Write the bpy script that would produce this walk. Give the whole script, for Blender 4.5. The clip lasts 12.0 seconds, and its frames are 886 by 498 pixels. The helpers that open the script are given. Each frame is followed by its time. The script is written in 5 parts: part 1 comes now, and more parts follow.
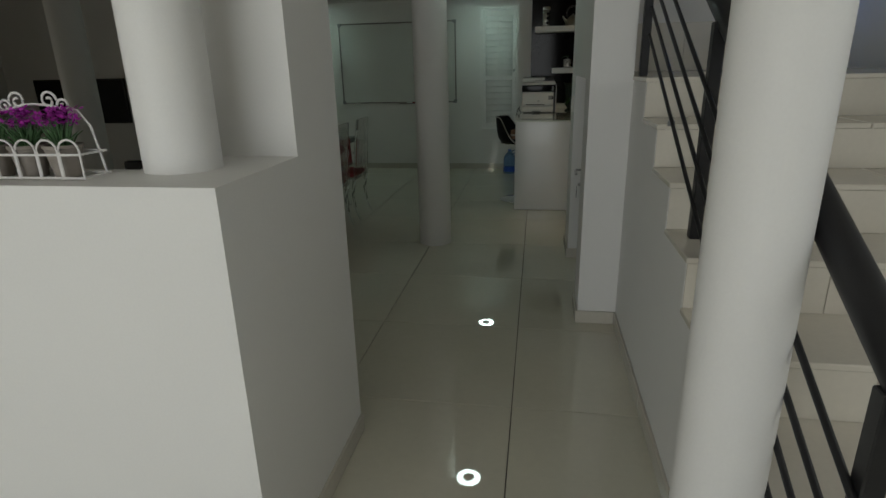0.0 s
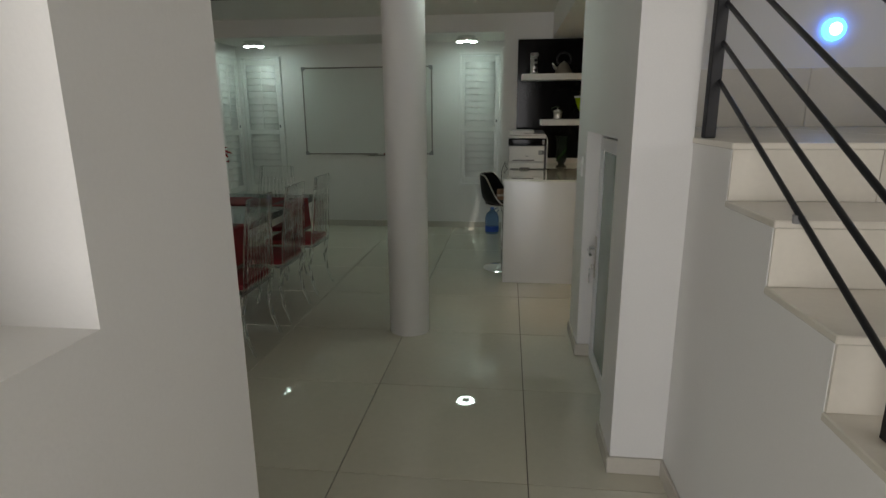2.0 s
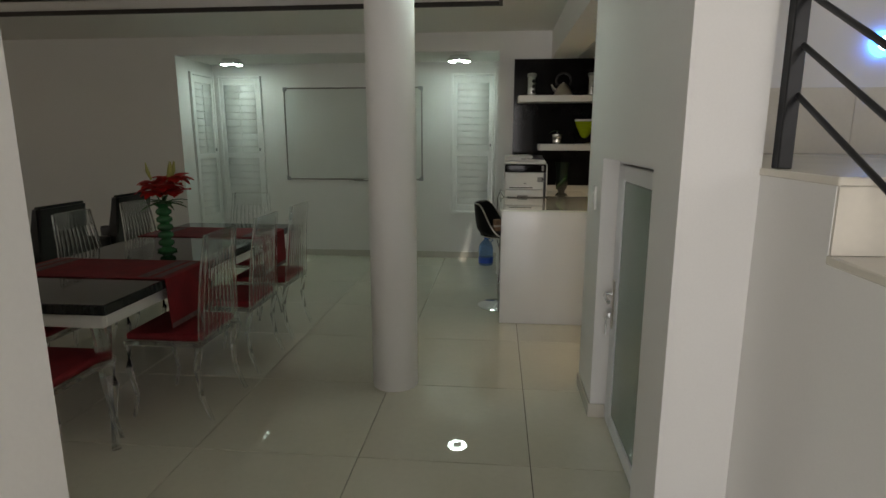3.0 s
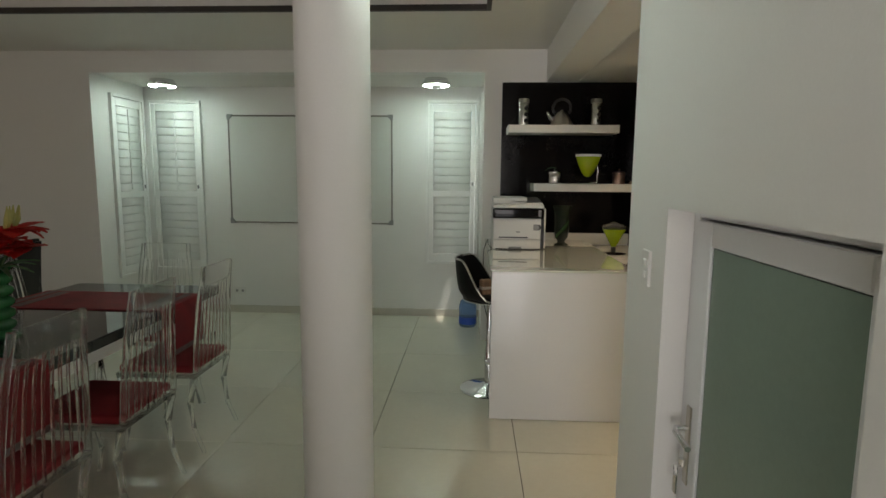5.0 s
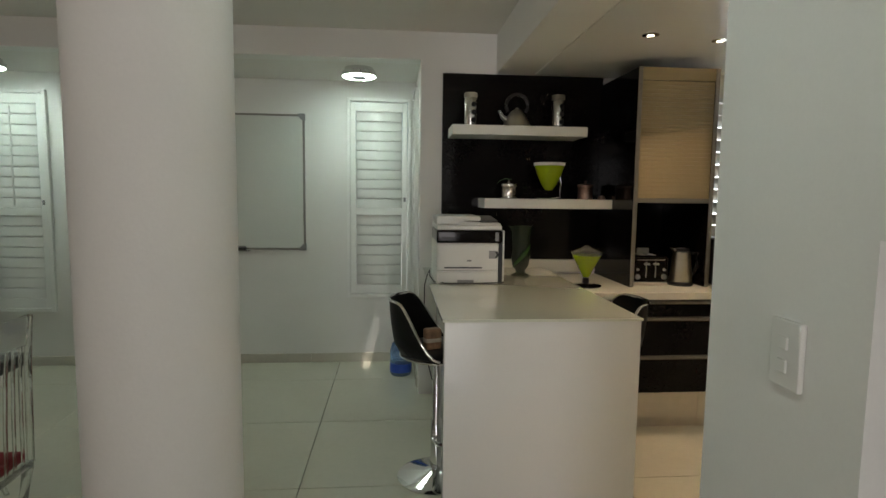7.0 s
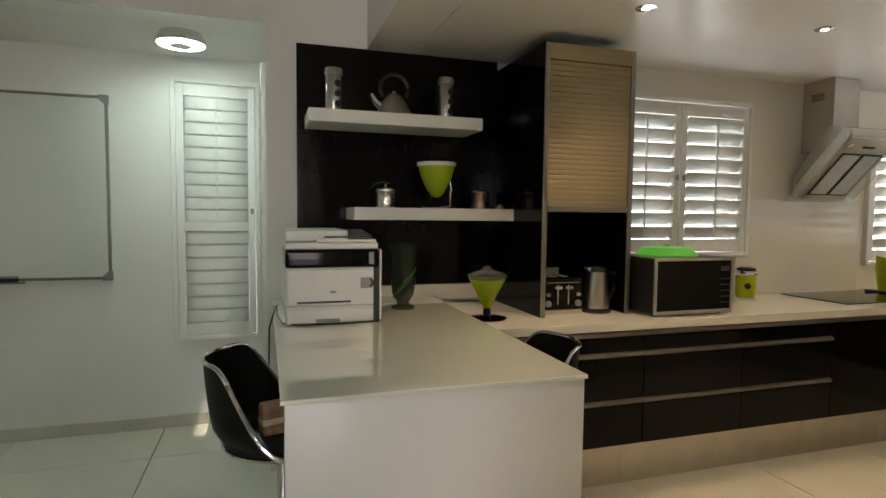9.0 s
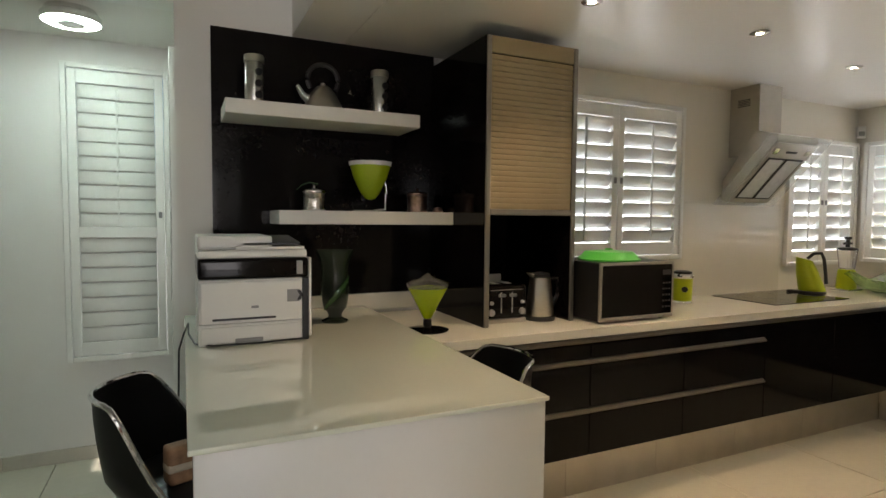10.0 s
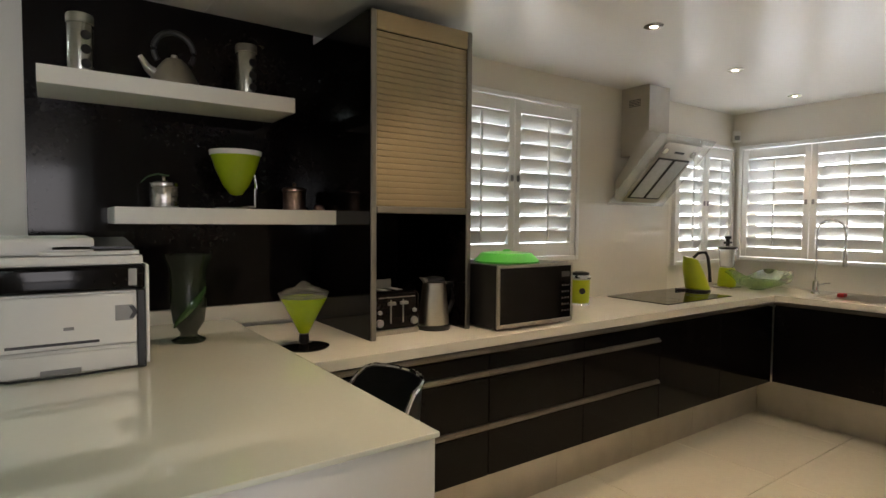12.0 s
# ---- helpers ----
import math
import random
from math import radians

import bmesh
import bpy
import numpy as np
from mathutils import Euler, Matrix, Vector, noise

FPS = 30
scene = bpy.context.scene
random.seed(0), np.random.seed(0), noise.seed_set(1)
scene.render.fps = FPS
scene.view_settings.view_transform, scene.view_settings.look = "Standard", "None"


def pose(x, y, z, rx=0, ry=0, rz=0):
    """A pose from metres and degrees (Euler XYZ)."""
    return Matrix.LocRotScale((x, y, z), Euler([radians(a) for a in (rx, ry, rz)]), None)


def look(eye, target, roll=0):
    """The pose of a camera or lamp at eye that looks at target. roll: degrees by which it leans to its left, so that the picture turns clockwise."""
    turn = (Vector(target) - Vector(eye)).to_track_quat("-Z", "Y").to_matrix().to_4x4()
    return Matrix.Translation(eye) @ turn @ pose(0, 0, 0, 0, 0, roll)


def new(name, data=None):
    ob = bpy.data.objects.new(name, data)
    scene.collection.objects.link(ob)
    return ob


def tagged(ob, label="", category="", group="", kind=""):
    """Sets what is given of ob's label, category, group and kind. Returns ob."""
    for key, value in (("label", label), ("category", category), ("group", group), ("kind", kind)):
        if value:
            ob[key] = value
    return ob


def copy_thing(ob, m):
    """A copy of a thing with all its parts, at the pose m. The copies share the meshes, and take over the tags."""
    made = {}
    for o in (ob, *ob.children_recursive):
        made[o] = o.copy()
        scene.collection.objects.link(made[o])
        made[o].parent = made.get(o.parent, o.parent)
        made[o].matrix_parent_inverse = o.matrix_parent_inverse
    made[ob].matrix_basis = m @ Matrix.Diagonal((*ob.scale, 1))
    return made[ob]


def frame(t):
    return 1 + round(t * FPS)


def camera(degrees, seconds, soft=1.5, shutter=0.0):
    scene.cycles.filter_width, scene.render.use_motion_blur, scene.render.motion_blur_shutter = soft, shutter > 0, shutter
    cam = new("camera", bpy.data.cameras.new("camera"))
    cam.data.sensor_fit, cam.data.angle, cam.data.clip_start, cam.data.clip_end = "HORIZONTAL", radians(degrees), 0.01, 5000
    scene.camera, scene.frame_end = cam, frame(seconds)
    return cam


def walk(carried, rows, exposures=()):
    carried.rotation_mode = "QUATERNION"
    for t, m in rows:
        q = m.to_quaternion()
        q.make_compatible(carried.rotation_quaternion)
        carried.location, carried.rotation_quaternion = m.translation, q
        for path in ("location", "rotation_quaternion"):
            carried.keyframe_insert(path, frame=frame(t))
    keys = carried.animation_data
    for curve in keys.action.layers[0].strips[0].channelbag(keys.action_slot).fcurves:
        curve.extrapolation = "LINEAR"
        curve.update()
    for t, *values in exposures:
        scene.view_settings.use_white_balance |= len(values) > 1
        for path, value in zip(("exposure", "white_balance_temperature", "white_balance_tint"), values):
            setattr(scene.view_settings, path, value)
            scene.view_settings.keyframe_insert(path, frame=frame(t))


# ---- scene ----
cam = camera(76.9, 12.0)
PATH = [
    (0, (0.726, 0.138, 1.453), (0.406, 2.012, 0.831), -1.4),
    (0.5, (0.661, 0.366, 1.454), (0.366, 2.253, 0.861), -1.1),
    (1, (0.603, 0.608, 1.463), (0.344, 2.511, 0.904), -0.8),
    (1.5, (0.577, 0.856, 1.478), (0.341, 2.774, 0.962), -0.8),
    (2, (0.541, 1.088, 1.474), (0.317, 3.019, 1.002), -0.4),
    (2.5, (0.504, 1.341, 1.484), (0.296, 3.284, 1.056), -0.3),
    (3, (0.474, 1.578, 1.466), (0.286, 3.531, 1.075), 0.0),
    (5, (0.394, 2.664, 1.463), (0.29, 4.644, 1.202), 0.5),
    (5.5, (0.361, 2.931, 1.439), (0.302, 4.916, 1.199), 0.8),
    (6, (0.326, 3.205, 1.436), (0.346, 5.193, 1.217), 0.9),
    (6.5, (0.3, 3.444, 1.431), (0.406, 5.431, 1.226), 0.8),
    (8.3, (0.411, 4.28, 1.379), (0.816, 6.234, 1.237), 0.7),
    (8.5, (0.438, 4.37, 1.365), (0.904, 6.311, 1.236), 0.7),
    (9, (0.474, 4.519, 1.374), (1.078, 6.422, 1.25), 0.6),
    (9.5, (0.486, 4.652, 1.38), (1.224, 6.507, 1.265), 0.5),
    (10, (0.5, 4.729, 1.374), (1.346, 6.538, 1.265), 0.5),
    (10.5, (0.535, 4.801, 1.372), (1.465, 6.569, 1.267), 0.5),
    (11, (0.587, 4.868, 1.366), (1.591, 6.595, 1.266), 0.4),
    (11.5, (0.646, 4.923, 1.36), (1.724, 6.606, 1.263), 0.3),
    (12, (0.692, 4.955, 1.356), (1.846, 6.586, 1.261), 0.4),
]
EXPOSURES = [(0.0, -1.36, 6400, 4), (1.0, -1.03, 6500, 11), (1.5, -0.76, 6550, 11), (3.0, -0.28, 6800, 12), (5.0, 0.22, 6850, 13), (6.5, 0.14, 6850, 13), (8.5, 0.32, 6950, 15), (12.0, 0.38, 6650, 15)]
walk(cam, [(t, look(eye, target, roll)) for t, eye, target, roll in PATH], EXPOSURES)


# ---- world and large lights ----
SUN_WAY = Vector((-0.27, 0.165, -1.0)).normalized()
world = bpy.data.worlds.new("sky")
scene.world = world
world.use_nodes = True
wn = world.node_tree.nodes
sky = wn.new("ShaderNodeTexSky")
sky.sky_type = "NISHITA"
sky.sun_disc = False
sky.sun_elevation = math.asin(-SUN_WAY.z)
sky.sun_rotation = math.atan2(-SUN_WAY.x, -SUN_WAY.y)
wn["Background"].inputs["Strength"].default_value = 0.12
world.node_tree.links.new(sky.outputs["Color"], wn["Background"].inputs["Color"])


def sun_lamp(power):
    data = bpy.data.lights.new("sun", "SUN")
    data.energy, data.angle, data.color = power, radians(0.5), (1.0, 0.95, 0.88)
    ob = new("sun", data)
    ob.matrix_basis = look((0, 0, 12), Vector((0, 0, 12)) + SUN_WAY)


def area_lamp(name, eye, target, w, h, power, color):
    data = bpy.data.lights.new(name, "AREA")
    data.shape, data.size, data.size_y, data.energy, data.color = "RECTANGLE", w, h, power, color
    ob = new(name, data)
    ob.matrix_basis = look(eye, target)
    return ob


def spot_lamp(name, eye, power, color, angle=95, size=0.03, target=None):
    data = bpy.data.lights.new(name, "SPOT")
    data.energy, data.color, data.spot_size, data.spot_blend, data.shadow_soft_size = power, color, radians(angle), 0.6, size
    ob = new(name, data)
    ob.matrix_basis = look(eye, target or (eye[0] + 0.001, eye[1], eye[2] - 1))


DAY, PORCH, WARM = (0.84, 0.93, 1.0), (0.97, 0.96, 0.99), (1.0, 0.76, 0.49)
sun_lamp(5.0)
# daylight standing in the glazed entrance behind and kitchen windows, plus two added fills
area_lamp("entrance_daylight", (-1.4, -3.85, 1.3), (-1.2, 5, 1.2), 5.0, 2.3, 225, PORCH)
# added warm fill from the left, where no window is known
area_lamp("living_fill", (-6.95, 3.2, 1.4), (0, 3.4, 1.2), 2.6, 1.7, 10, (1.0, 0.8, 0.58))
# added stairwell fill through a made-up window, out of view
area_lamp("stair_fill", (2.72, 0.9, 2.0), (0.0, 2.4, 1.0), 1.5, 0.9, 11, PORCH)
area_lamp("kitchen_daylight", (2.87, 7.62, 1.61), (2.87, 5, 1.61), 1.1, 1.05, 15, DAY)
area_lamp("kitchen_daylight", (4.87, 7.62, 1.52), (4.87, 5, 1.52), 0.9, 1.05, 20, DAY)
area_lamp("kitchen_daylight", (5.62, 6.27, 1.53), (2, 6.27, 1.53), 2.05, 1.05, 36, DAY)
# the last, at x 1.6, is unseen, added to light counter and roller
DOWNLIGHTS = [(2.94, 6.5), (3.95, 6.65), (4.92, 6.74), (2.0, 6.55), (1.6, 6.5)]
# unseen rear row, added to fill the island top and kitchen floor
ADDED_DOWNLIGHTS = [(1.9, 5.5), (2.95, 5.5), (4.0, 5.5)]
for dx, dy in DOWNLIGHTS:
    spot_lamp("downlight_beam", (dx, dy, 2.225), 16 if dx < 2.5 else 11, WARM)
for dx, dy in ADDED_DOWNLIGHTS:
    spot_lamp("downlight_beam", (dx, dy, 2.225), 16 if dx < 2.5 else 29, WARM)
RING_LAMPS = [(0.045, 7.88, 2.334), (-2.54, 7.92, 2.334), (0.15, 4.7, 2.52)]


# ---- materials ----
def mat(name, color, rough=0.5, metal=0.0, var=0.06, scale=3.0, fine=60.0, bump=0.0, coat=0.0, trans=0.0, ior=1.45, random_tone=0.0, emit=None, rough_var=0.0, alpha=1.0, spec=0.5):
    m = bpy.data.materials.new(name)
    m.use_nodes = True
    nt = m.node_tree
    p = nt.nodes["Principled BSDF"]
    p.inputs["Roughness"].default_value = rough
    p.inputs["Metallic"].default_value = metal
    p.inputs["IOR"].default_value = ior
    p.inputs["Transmission Weight"].default_value = trans
    p.inputs["Alpha"].default_value = alpha
    p.inputs["Specular IOR Level"].default_value = spec
    p.inputs["Coat Weight"].default_value = coat
    p.inputs["Coat Roughness"].default_value = 0.04
    p.inputs["Base Color"].default_value = (*color, 1)
    if emit:
        p.inputs["Emission Color"].default_value = (*emit[:3], 1)
        p.inputs["Emission Strength"].default_value = emit[3]
    if var or bump or random_tone or rough_var:
        co = nt.nodes.new("ShaderNodeTexCoord")
        big = nt.nodes.new("ShaderNodeTexNoise")
        big.inputs["Scale"].default_value, big.inputs["Detail"].default_value = scale, 4
        small = nt.nodes.new("ShaderNodeTexNoise")
        small.inputs["Scale"].default_value, small.inputs["Detail"].default_value = fine, 3
        nt.links.new(co.outputs["Object"], big.inputs["Vector"])
        nt.links.new(co.outputs["Object"], small.inputs["Vector"])
        mix = nt.nodes.new("ShaderNodeMath")
        mix.operation = "MULTIPLY_ADD"
        nt.links.new(small.outputs["Fac"], mix.inputs[0])
        mix.inputs[1].default_value = 0.5
        nt.links.new(big.outputs["Fac"], mix.inputs[2])
        span = nt.nodes.new("ShaderNodeMapRange")
        span.inputs["From Min"].default_value, span.inputs["From Max"].default_value = 0.45, 1.05
        span.inputs["To Min"].default_value, span.inputs["To Max"].default_value = 1 - var, 1 + var
        nt.links.new(mix.outputs[0], span.inputs["Value"])
        last = span.outputs["Result"]
        if random_tone:
            info = nt.nodes.new("ShaderNodeObjectInfo")
            tone = nt.nodes.new("ShaderNodeMapRange")
            tone.inputs["To Min"].default_value, tone.inputs["To Max"].default_value = 1 - random_tone, 1 + random_tone
            nt.links.new(info.outputs["Random"], tone.inputs["Value"])
            times = nt.nodes.new("ShaderNodeMath")
            times.operation = "MULTIPLY"
            nt.links.new(last, times.inputs[0])
            nt.links.new(tone.outputs["Result"], times.inputs[1])
            last = times.outputs[0]
        tint = nt.nodes.new("ShaderNodeVectorMath")
        tint.operation = "SCALE"
        tint.inputs[0].default_value = color
        nt.links.new(last, tint.inputs["Scale"])
        nt.links.new(tint.outputs[0], p.inputs["Base Color"])
        if rough_var:
            rr = nt.nodes.new("ShaderNodeMapRange")
            rr.inputs["From Min"].default_value, rr.inputs["From Max"].default_value = 0.3, 0.7
            rr.inputs["To Min"].default_value, rr.inputs["To Max"].default_value = max(0, rough - rough_var), rough + rough_var
            nt.links.new(big.outputs["Fac"], rr.inputs["Value"])
            nt.links.new(rr.outputs["Result"], p.inputs["Roughness"])
        if bump:
            bm_node = nt.nodes.new("ShaderNodeBump")
            bm_node.inputs["Strength"].default_value, bm_node.inputs["Distance"].default_value = bump, 0.004
            nt.links.new(mix.outputs[0], bm_node.inputs["Height"])
            nt.links.new(bm_node.outputs["Normal"], p.inputs["Normal"])
    return m


M_WALL = mat("white_wall_paint", (0.76, 0.75, 0.72), 0.55, var=0.03, scale=1.2, fine=140, bump=0.12)
M_KWALL = mat("cream_kitchen_paint", (0.72, 0.69, 0.61), 0.4, var=0.03, scale=1.2, fine=140, bump=0.08)
M_CEIL = mat("ceiling_paint", (0.74, 0.72, 0.68), 0.6, var=0.03, scale=0.8, fine=120, bump=0.06)
M_KCEIL = mat("kitchen_ceiling_paint", (0.76, 0.75, 0.72), 0.28, var=0.03, scale=0.8, fine=120, bump=0.03)
M_TILE = mat("polished_porcelain", (0.63, 0.6, 0.49), 0.014, var=0.05, scale=2.2, fine=30, random_tone=0.025, rough_var=0.008, ior=1.75)
M_GROUT = mat("dark_grout", (0.12, 0.1, 0.085), 0.85, var=0.15, scale=12)
M_SKIRT = mat("skirting_tile", (0.56, 0.53, 0.46), 0.18, var=0.05, scale=4, random_tone=0.03)
M_STEP = mat("stair_tile", (0.66, 0.62, 0.53), 0.2, var=0.05, scale=4, random_tone=0.03)
M_STEEL_BLACK = mat("black_painted_steel", (0.012, 0.012, 0.013), 0.38, var=0.2, scale=20, bump=0.05)
M_SHUTTER = mat("shutter_white", (0.78, 0.78, 0.75), 0.32, var=0.025, scale=5, bump=0.03)
M_ALU = mat("white_aluminium", (0.72, 0.72, 0.73), 0.3, var=0.03, scale=6)
M_FROST = mat("frosted_green_glass", (0.19, 0.25, 0.205), 0.22, var=0.06, scale=2)
M_DARKTRIM = mat("dark_tray_edge", (0.03, 0.024, 0.02), 0.5, var=0.2)
M_WHITEBOARD = mat("whiteboard_enamel", (0.66, 0.67, 0.63), 0.08, var=0.03, scale=1.5)
M_CHROME = mat("chrome", (0.72, 0.72, 0.72), 0.08, metal=1, var=0.04, scale=10)
M_BRUSHED = mat("brushed_steel", (0.5, 0.47, 0.42), 0.3, metal=1, var=0.1, scale=8, fine=200, bump=0.06)
M_STONE = mat("white_quartz_top", (0.72, 0.7, 0.62), 0.16, var=0.04, scale=6, fine=220)
M_GLASSTOP = mat("pale_glass_top", (0.74, 0.76, 0.66), 0.02, var=0.02, scale=2, ior=1.8, coat=1.0)
M_WHITE_GLOSS = mat("white_gloss_panel", (0.76, 0.75, 0.74), 0.14, var=0.02, scale=2)
M_SHELF = mat("white_shelf_lacquer", (0.75, 0.74, 0.69), 0.3, var=0.03, scale=5)
M_BLACK_GLOSS = mat("black_gloss", (0.005, 0.004, 0.004), 0.08, var=0.2, scale=2, spec=0.18)
M_CABINET = mat("dark_gloss_cabinet", (0.004, 0.0035, 0.004), 0.08, var=0.2, scale=2, spec=0.15)
M_ROLLER = mat("champagne_roller", (0.35, 0.28, 0.172), 0.34, metal=0.6, var=0.06, scale=7, fine=160)
M_ALUM_EDGE = mat("anodised_aluminium", (0.27, 0.255, 0.235), 0.36, metal=1, var=0.06, scale=9)
M_RAIL = mat("brushed_grip_rail", (0.2, 0.18, 0.155), 0.45, metal=1, var=0.1, scale=9, fine=180)
M_CANISTER = mat("canister_steel", (0.44, 0.43, 0.4), 0.24, metal=0.95, var=0.08, scale=30)
M_GLASS = mat("clear_glass", (1, 1, 1), 0.0, trans=1, ior=1.45, var=0)
M_ACRYLIC = mat("clear_acrylic", (0.93, 0.95, 0.94), 0.015, trans=1.0, ior=1.45, var=0, alpha=0.72)
M_BLACK_GLASS = mat("black_table_glass", (0.012, 0.013, 0.013), 0.05, var=0.1, scale=2)
M_RED = mat("red_fabric", (0.18, 0.007, 0.01), 0.8, var=0.25, scale=9, fine=220, bump=0.3)
M_LEATHER = mat("black_leather", (0.013, 0.012, 0.012), 0.35, var=0.2, scale=14, fine=260, bump=0.15)
M_LIME = mat("lime_plastic", (0.4, 0.47, 0.01), 0.3, var=0.05, scale=8)
M_LIMEGLASS = mat("lime_glass", (0.29, 0.4, 0.01), 0.12, var=0.06, scale=6)
M_GREEN = mat("green_plastic", (0.09, 0.55, 0.08), 0.3, var=0.05, scale=8)
M_BLACK = mat("black_plastic", (0.012, 0.012, 0.013), 0.35, var=0.15, scale=12)
M_PRINTER = mat("printer_white", (0.7, 0.69, 0.66), 0.4, var=0.02, scale=8, bump=0.03)
M_GREY = mat("grey_plastic", (0.25, 0.25, 0.25), 0.45, var=0.08, scale=10)
M_DARKGREY = mat("dark_grey_print", (0.05, 0.05, 0.05), 0.5, var=0.1)
M_IRON = mat("white_iron", (0.72, 0.7, 0.68), 0.4, var=0.06, scale=20)
M_POT = mat("grey_pot", (0.25, 0.22, 0.19), 0.7, var=0.15, scale=15, bump=0.2)
M_PURPLE = mat("purple_petal", (0.5, 0.04, 0.48), 0.7, var=0.3, scale=60)
M_LEAF = mat("leaf", (0.06, 0.13, 0.05), 0.6, var=0.3, scale=50)
M_REDPETAL = mat("red_petal", (0.5, 0.015, 0.01), 0.5, var=0.25, scale=40)
M_GREENGLASS = mat("green_glass", (0.03, 0.14, 0.05), 0.08, var=0.3, scale=12)
M_DARKGREENGLASS = mat("dark_green_glass", (0.012, 0.02, 0.012), 0.05, var=0.4, scale=9, alpha=0.75)
M_BLUEWATER = mat("blue_bottle", (0.3, 0.5, 0.85), 0.08, trans=0.75, ior=1.33, var=0.05)
M_SCREEN = mat("dark_screen", (0.008, 0.008, 0.009), 0.12, var=0.1)
M_LED = mat("led_diffuser", (0.9, 0.95, 0.92), 0.4, var=0, emit=(0.74, 1.0, 0.93, 46))
M_LED_STRONG = mat("led_diffuser_passage", (0.9, 0.95, 0.92), 0.4, var=0, emit=(0.8, 1.0, 0.94, 42))
M_HALOGEN = mat("halogen", (1, 0.9, 0.7), 0.4, var=0, emit=(1.0, 0.85, 0.62, 30))
M_BLUELED = mat("blue_led", (0.1, 0.3, 1), 0.4, var=0, emit=(0.03, 0.22, 1.0, 14))
M_CYANLED = mat("cyan_led", (0.4, 0.9, 1), 0.4, var=0, emit=(0.35, 0.85, 1.0, 14))
M_PAPER = mat("paper", (0.7, 0.69, 0.66), 0.7, var=0.04)
M_SILVER = mat("hammered_silver", (0.6, 0.58, 0.55), 0.25, metal=1, var=0.25, scale=70, bump=0.6)
M_COPPER = mat("copper_tint", (0.4, 0.27, 0.22), 0.28, metal=1, var=0.2, scale=60, bump=0.5)
M_GROUND = mat("pale_ground", (0.5, 0.5, 0.47), 0.9, var=0.3, scale=1.5, bump=0.3)
M_SPLASH = mat("cream_glass_splashback", (0.7, 0.67, 0.58), 0.08, var=0.02, scale=2)


# ---- mesh helpers ----
def link_mesh(name, bm, material, smooth=False):
    me = bpy.data.meshes.new(name)
    bmesh.ops.recalc_face_normals(bm, faces=bm.faces)
    bm.to_mesh(me)
    bm.free()
    me.materials.append(material)
    if smooth == "bevel":
        me.polygons.foreach_set("use_smooth", [p.area < 0.03 for p in me.polygons])
    elif smooth:
        me.polygons.foreach_set("use_smooth", [True] * len(me.polygons))
        me.set_sharp_from_angle(angle=radians(40))
    return new(name, me)


def part(name, bm, material, parent, label="", smooth=False):
    ob = link_mesh(name, bm, material, smooth)
    ob.parent = parent
    return tagged(ob, label)


def piece(name, mesh, parent, loc=(0, 0, 0), rot=(0, 0, 0)):
    ob = new(name, mesh)
    ob.parent = parent
    ob.location = loc
    ob.rotation_euler = [radians(a) for a in rot]
    return ob


def structure(name, bm, material, label="", smooth=False):
    return tagged(link_mesh(name, bm, material, smooth), label, kind="structure")


def thing(name, label, category, at=(0, 0, 0), rz=0.0, group=""):
    ob = new(name)
    ob.empty_display_size = 0.05
    ob.matrix_basis = pose(*at, 0, 0, rz)
    return tagged(ob, label, category, group)


def box(x0, x1, y0, y1, z0, z1, bev=0.0, seg=2, bm=None):
    own = bmesh.new()
    bmesh.ops.create_cube(own, size=1)
    for v in own.verts:
        v.co = Vector(((x0 + x1) / 2 + v.co.x * (x1 - x0), (y0 + y1) / 2 + v.co.y * (y1 - y0), (z0 + z1) / 2 + v.co.z * (z1 - z0)))
    if bev:
        bmesh.ops.bevel(own, geom=own.edges, offset=bev, segments=seg, affect="EDGES", profile=0.6)
    return own if bm is None else join(bm, own)


def join(bm, other):
    me = bpy.data.meshes.new("tmp")
    other.to_mesh(me)
    other.free()
    bm.from_mesh(me)
    bpy.data.meshes.remove(me)
    return bm


def lathe(profile, seg=32, centre=(0, 0, 0), bm=None):
    """Turn (radius, height) pairs about the z axis."""
    own = bmesh.new()
    rings = []
    for r, z in profile:
        if r < 1e-5:
            rings.append([own.verts.new((centre[0], centre[1], centre[2] + z))])
        else:
            rings.append([own.verts.new((centre[0] + r * math.cos(2 * math.pi * i / seg), centre[1] + r * math.sin(2 * math.pi * i / seg), centre[2] + z)) for i in range(seg)])
    for a, b in zip(rings, rings[1:]):
        for i in range(seg):
            j = (i + 1) % seg
            if len(a) == 1 and len(b) == 1:
                continue
            if len(a) == 1:
                own.faces.new((a[0], b[i], b[j]))
            elif len(b) == 1:
                own.faces.new((a[i], a[j], b[0]))
            else:
                own.faces.new((a[i], a[j], b[j], b[i]))
    return own if bm is None else join(bm, own)


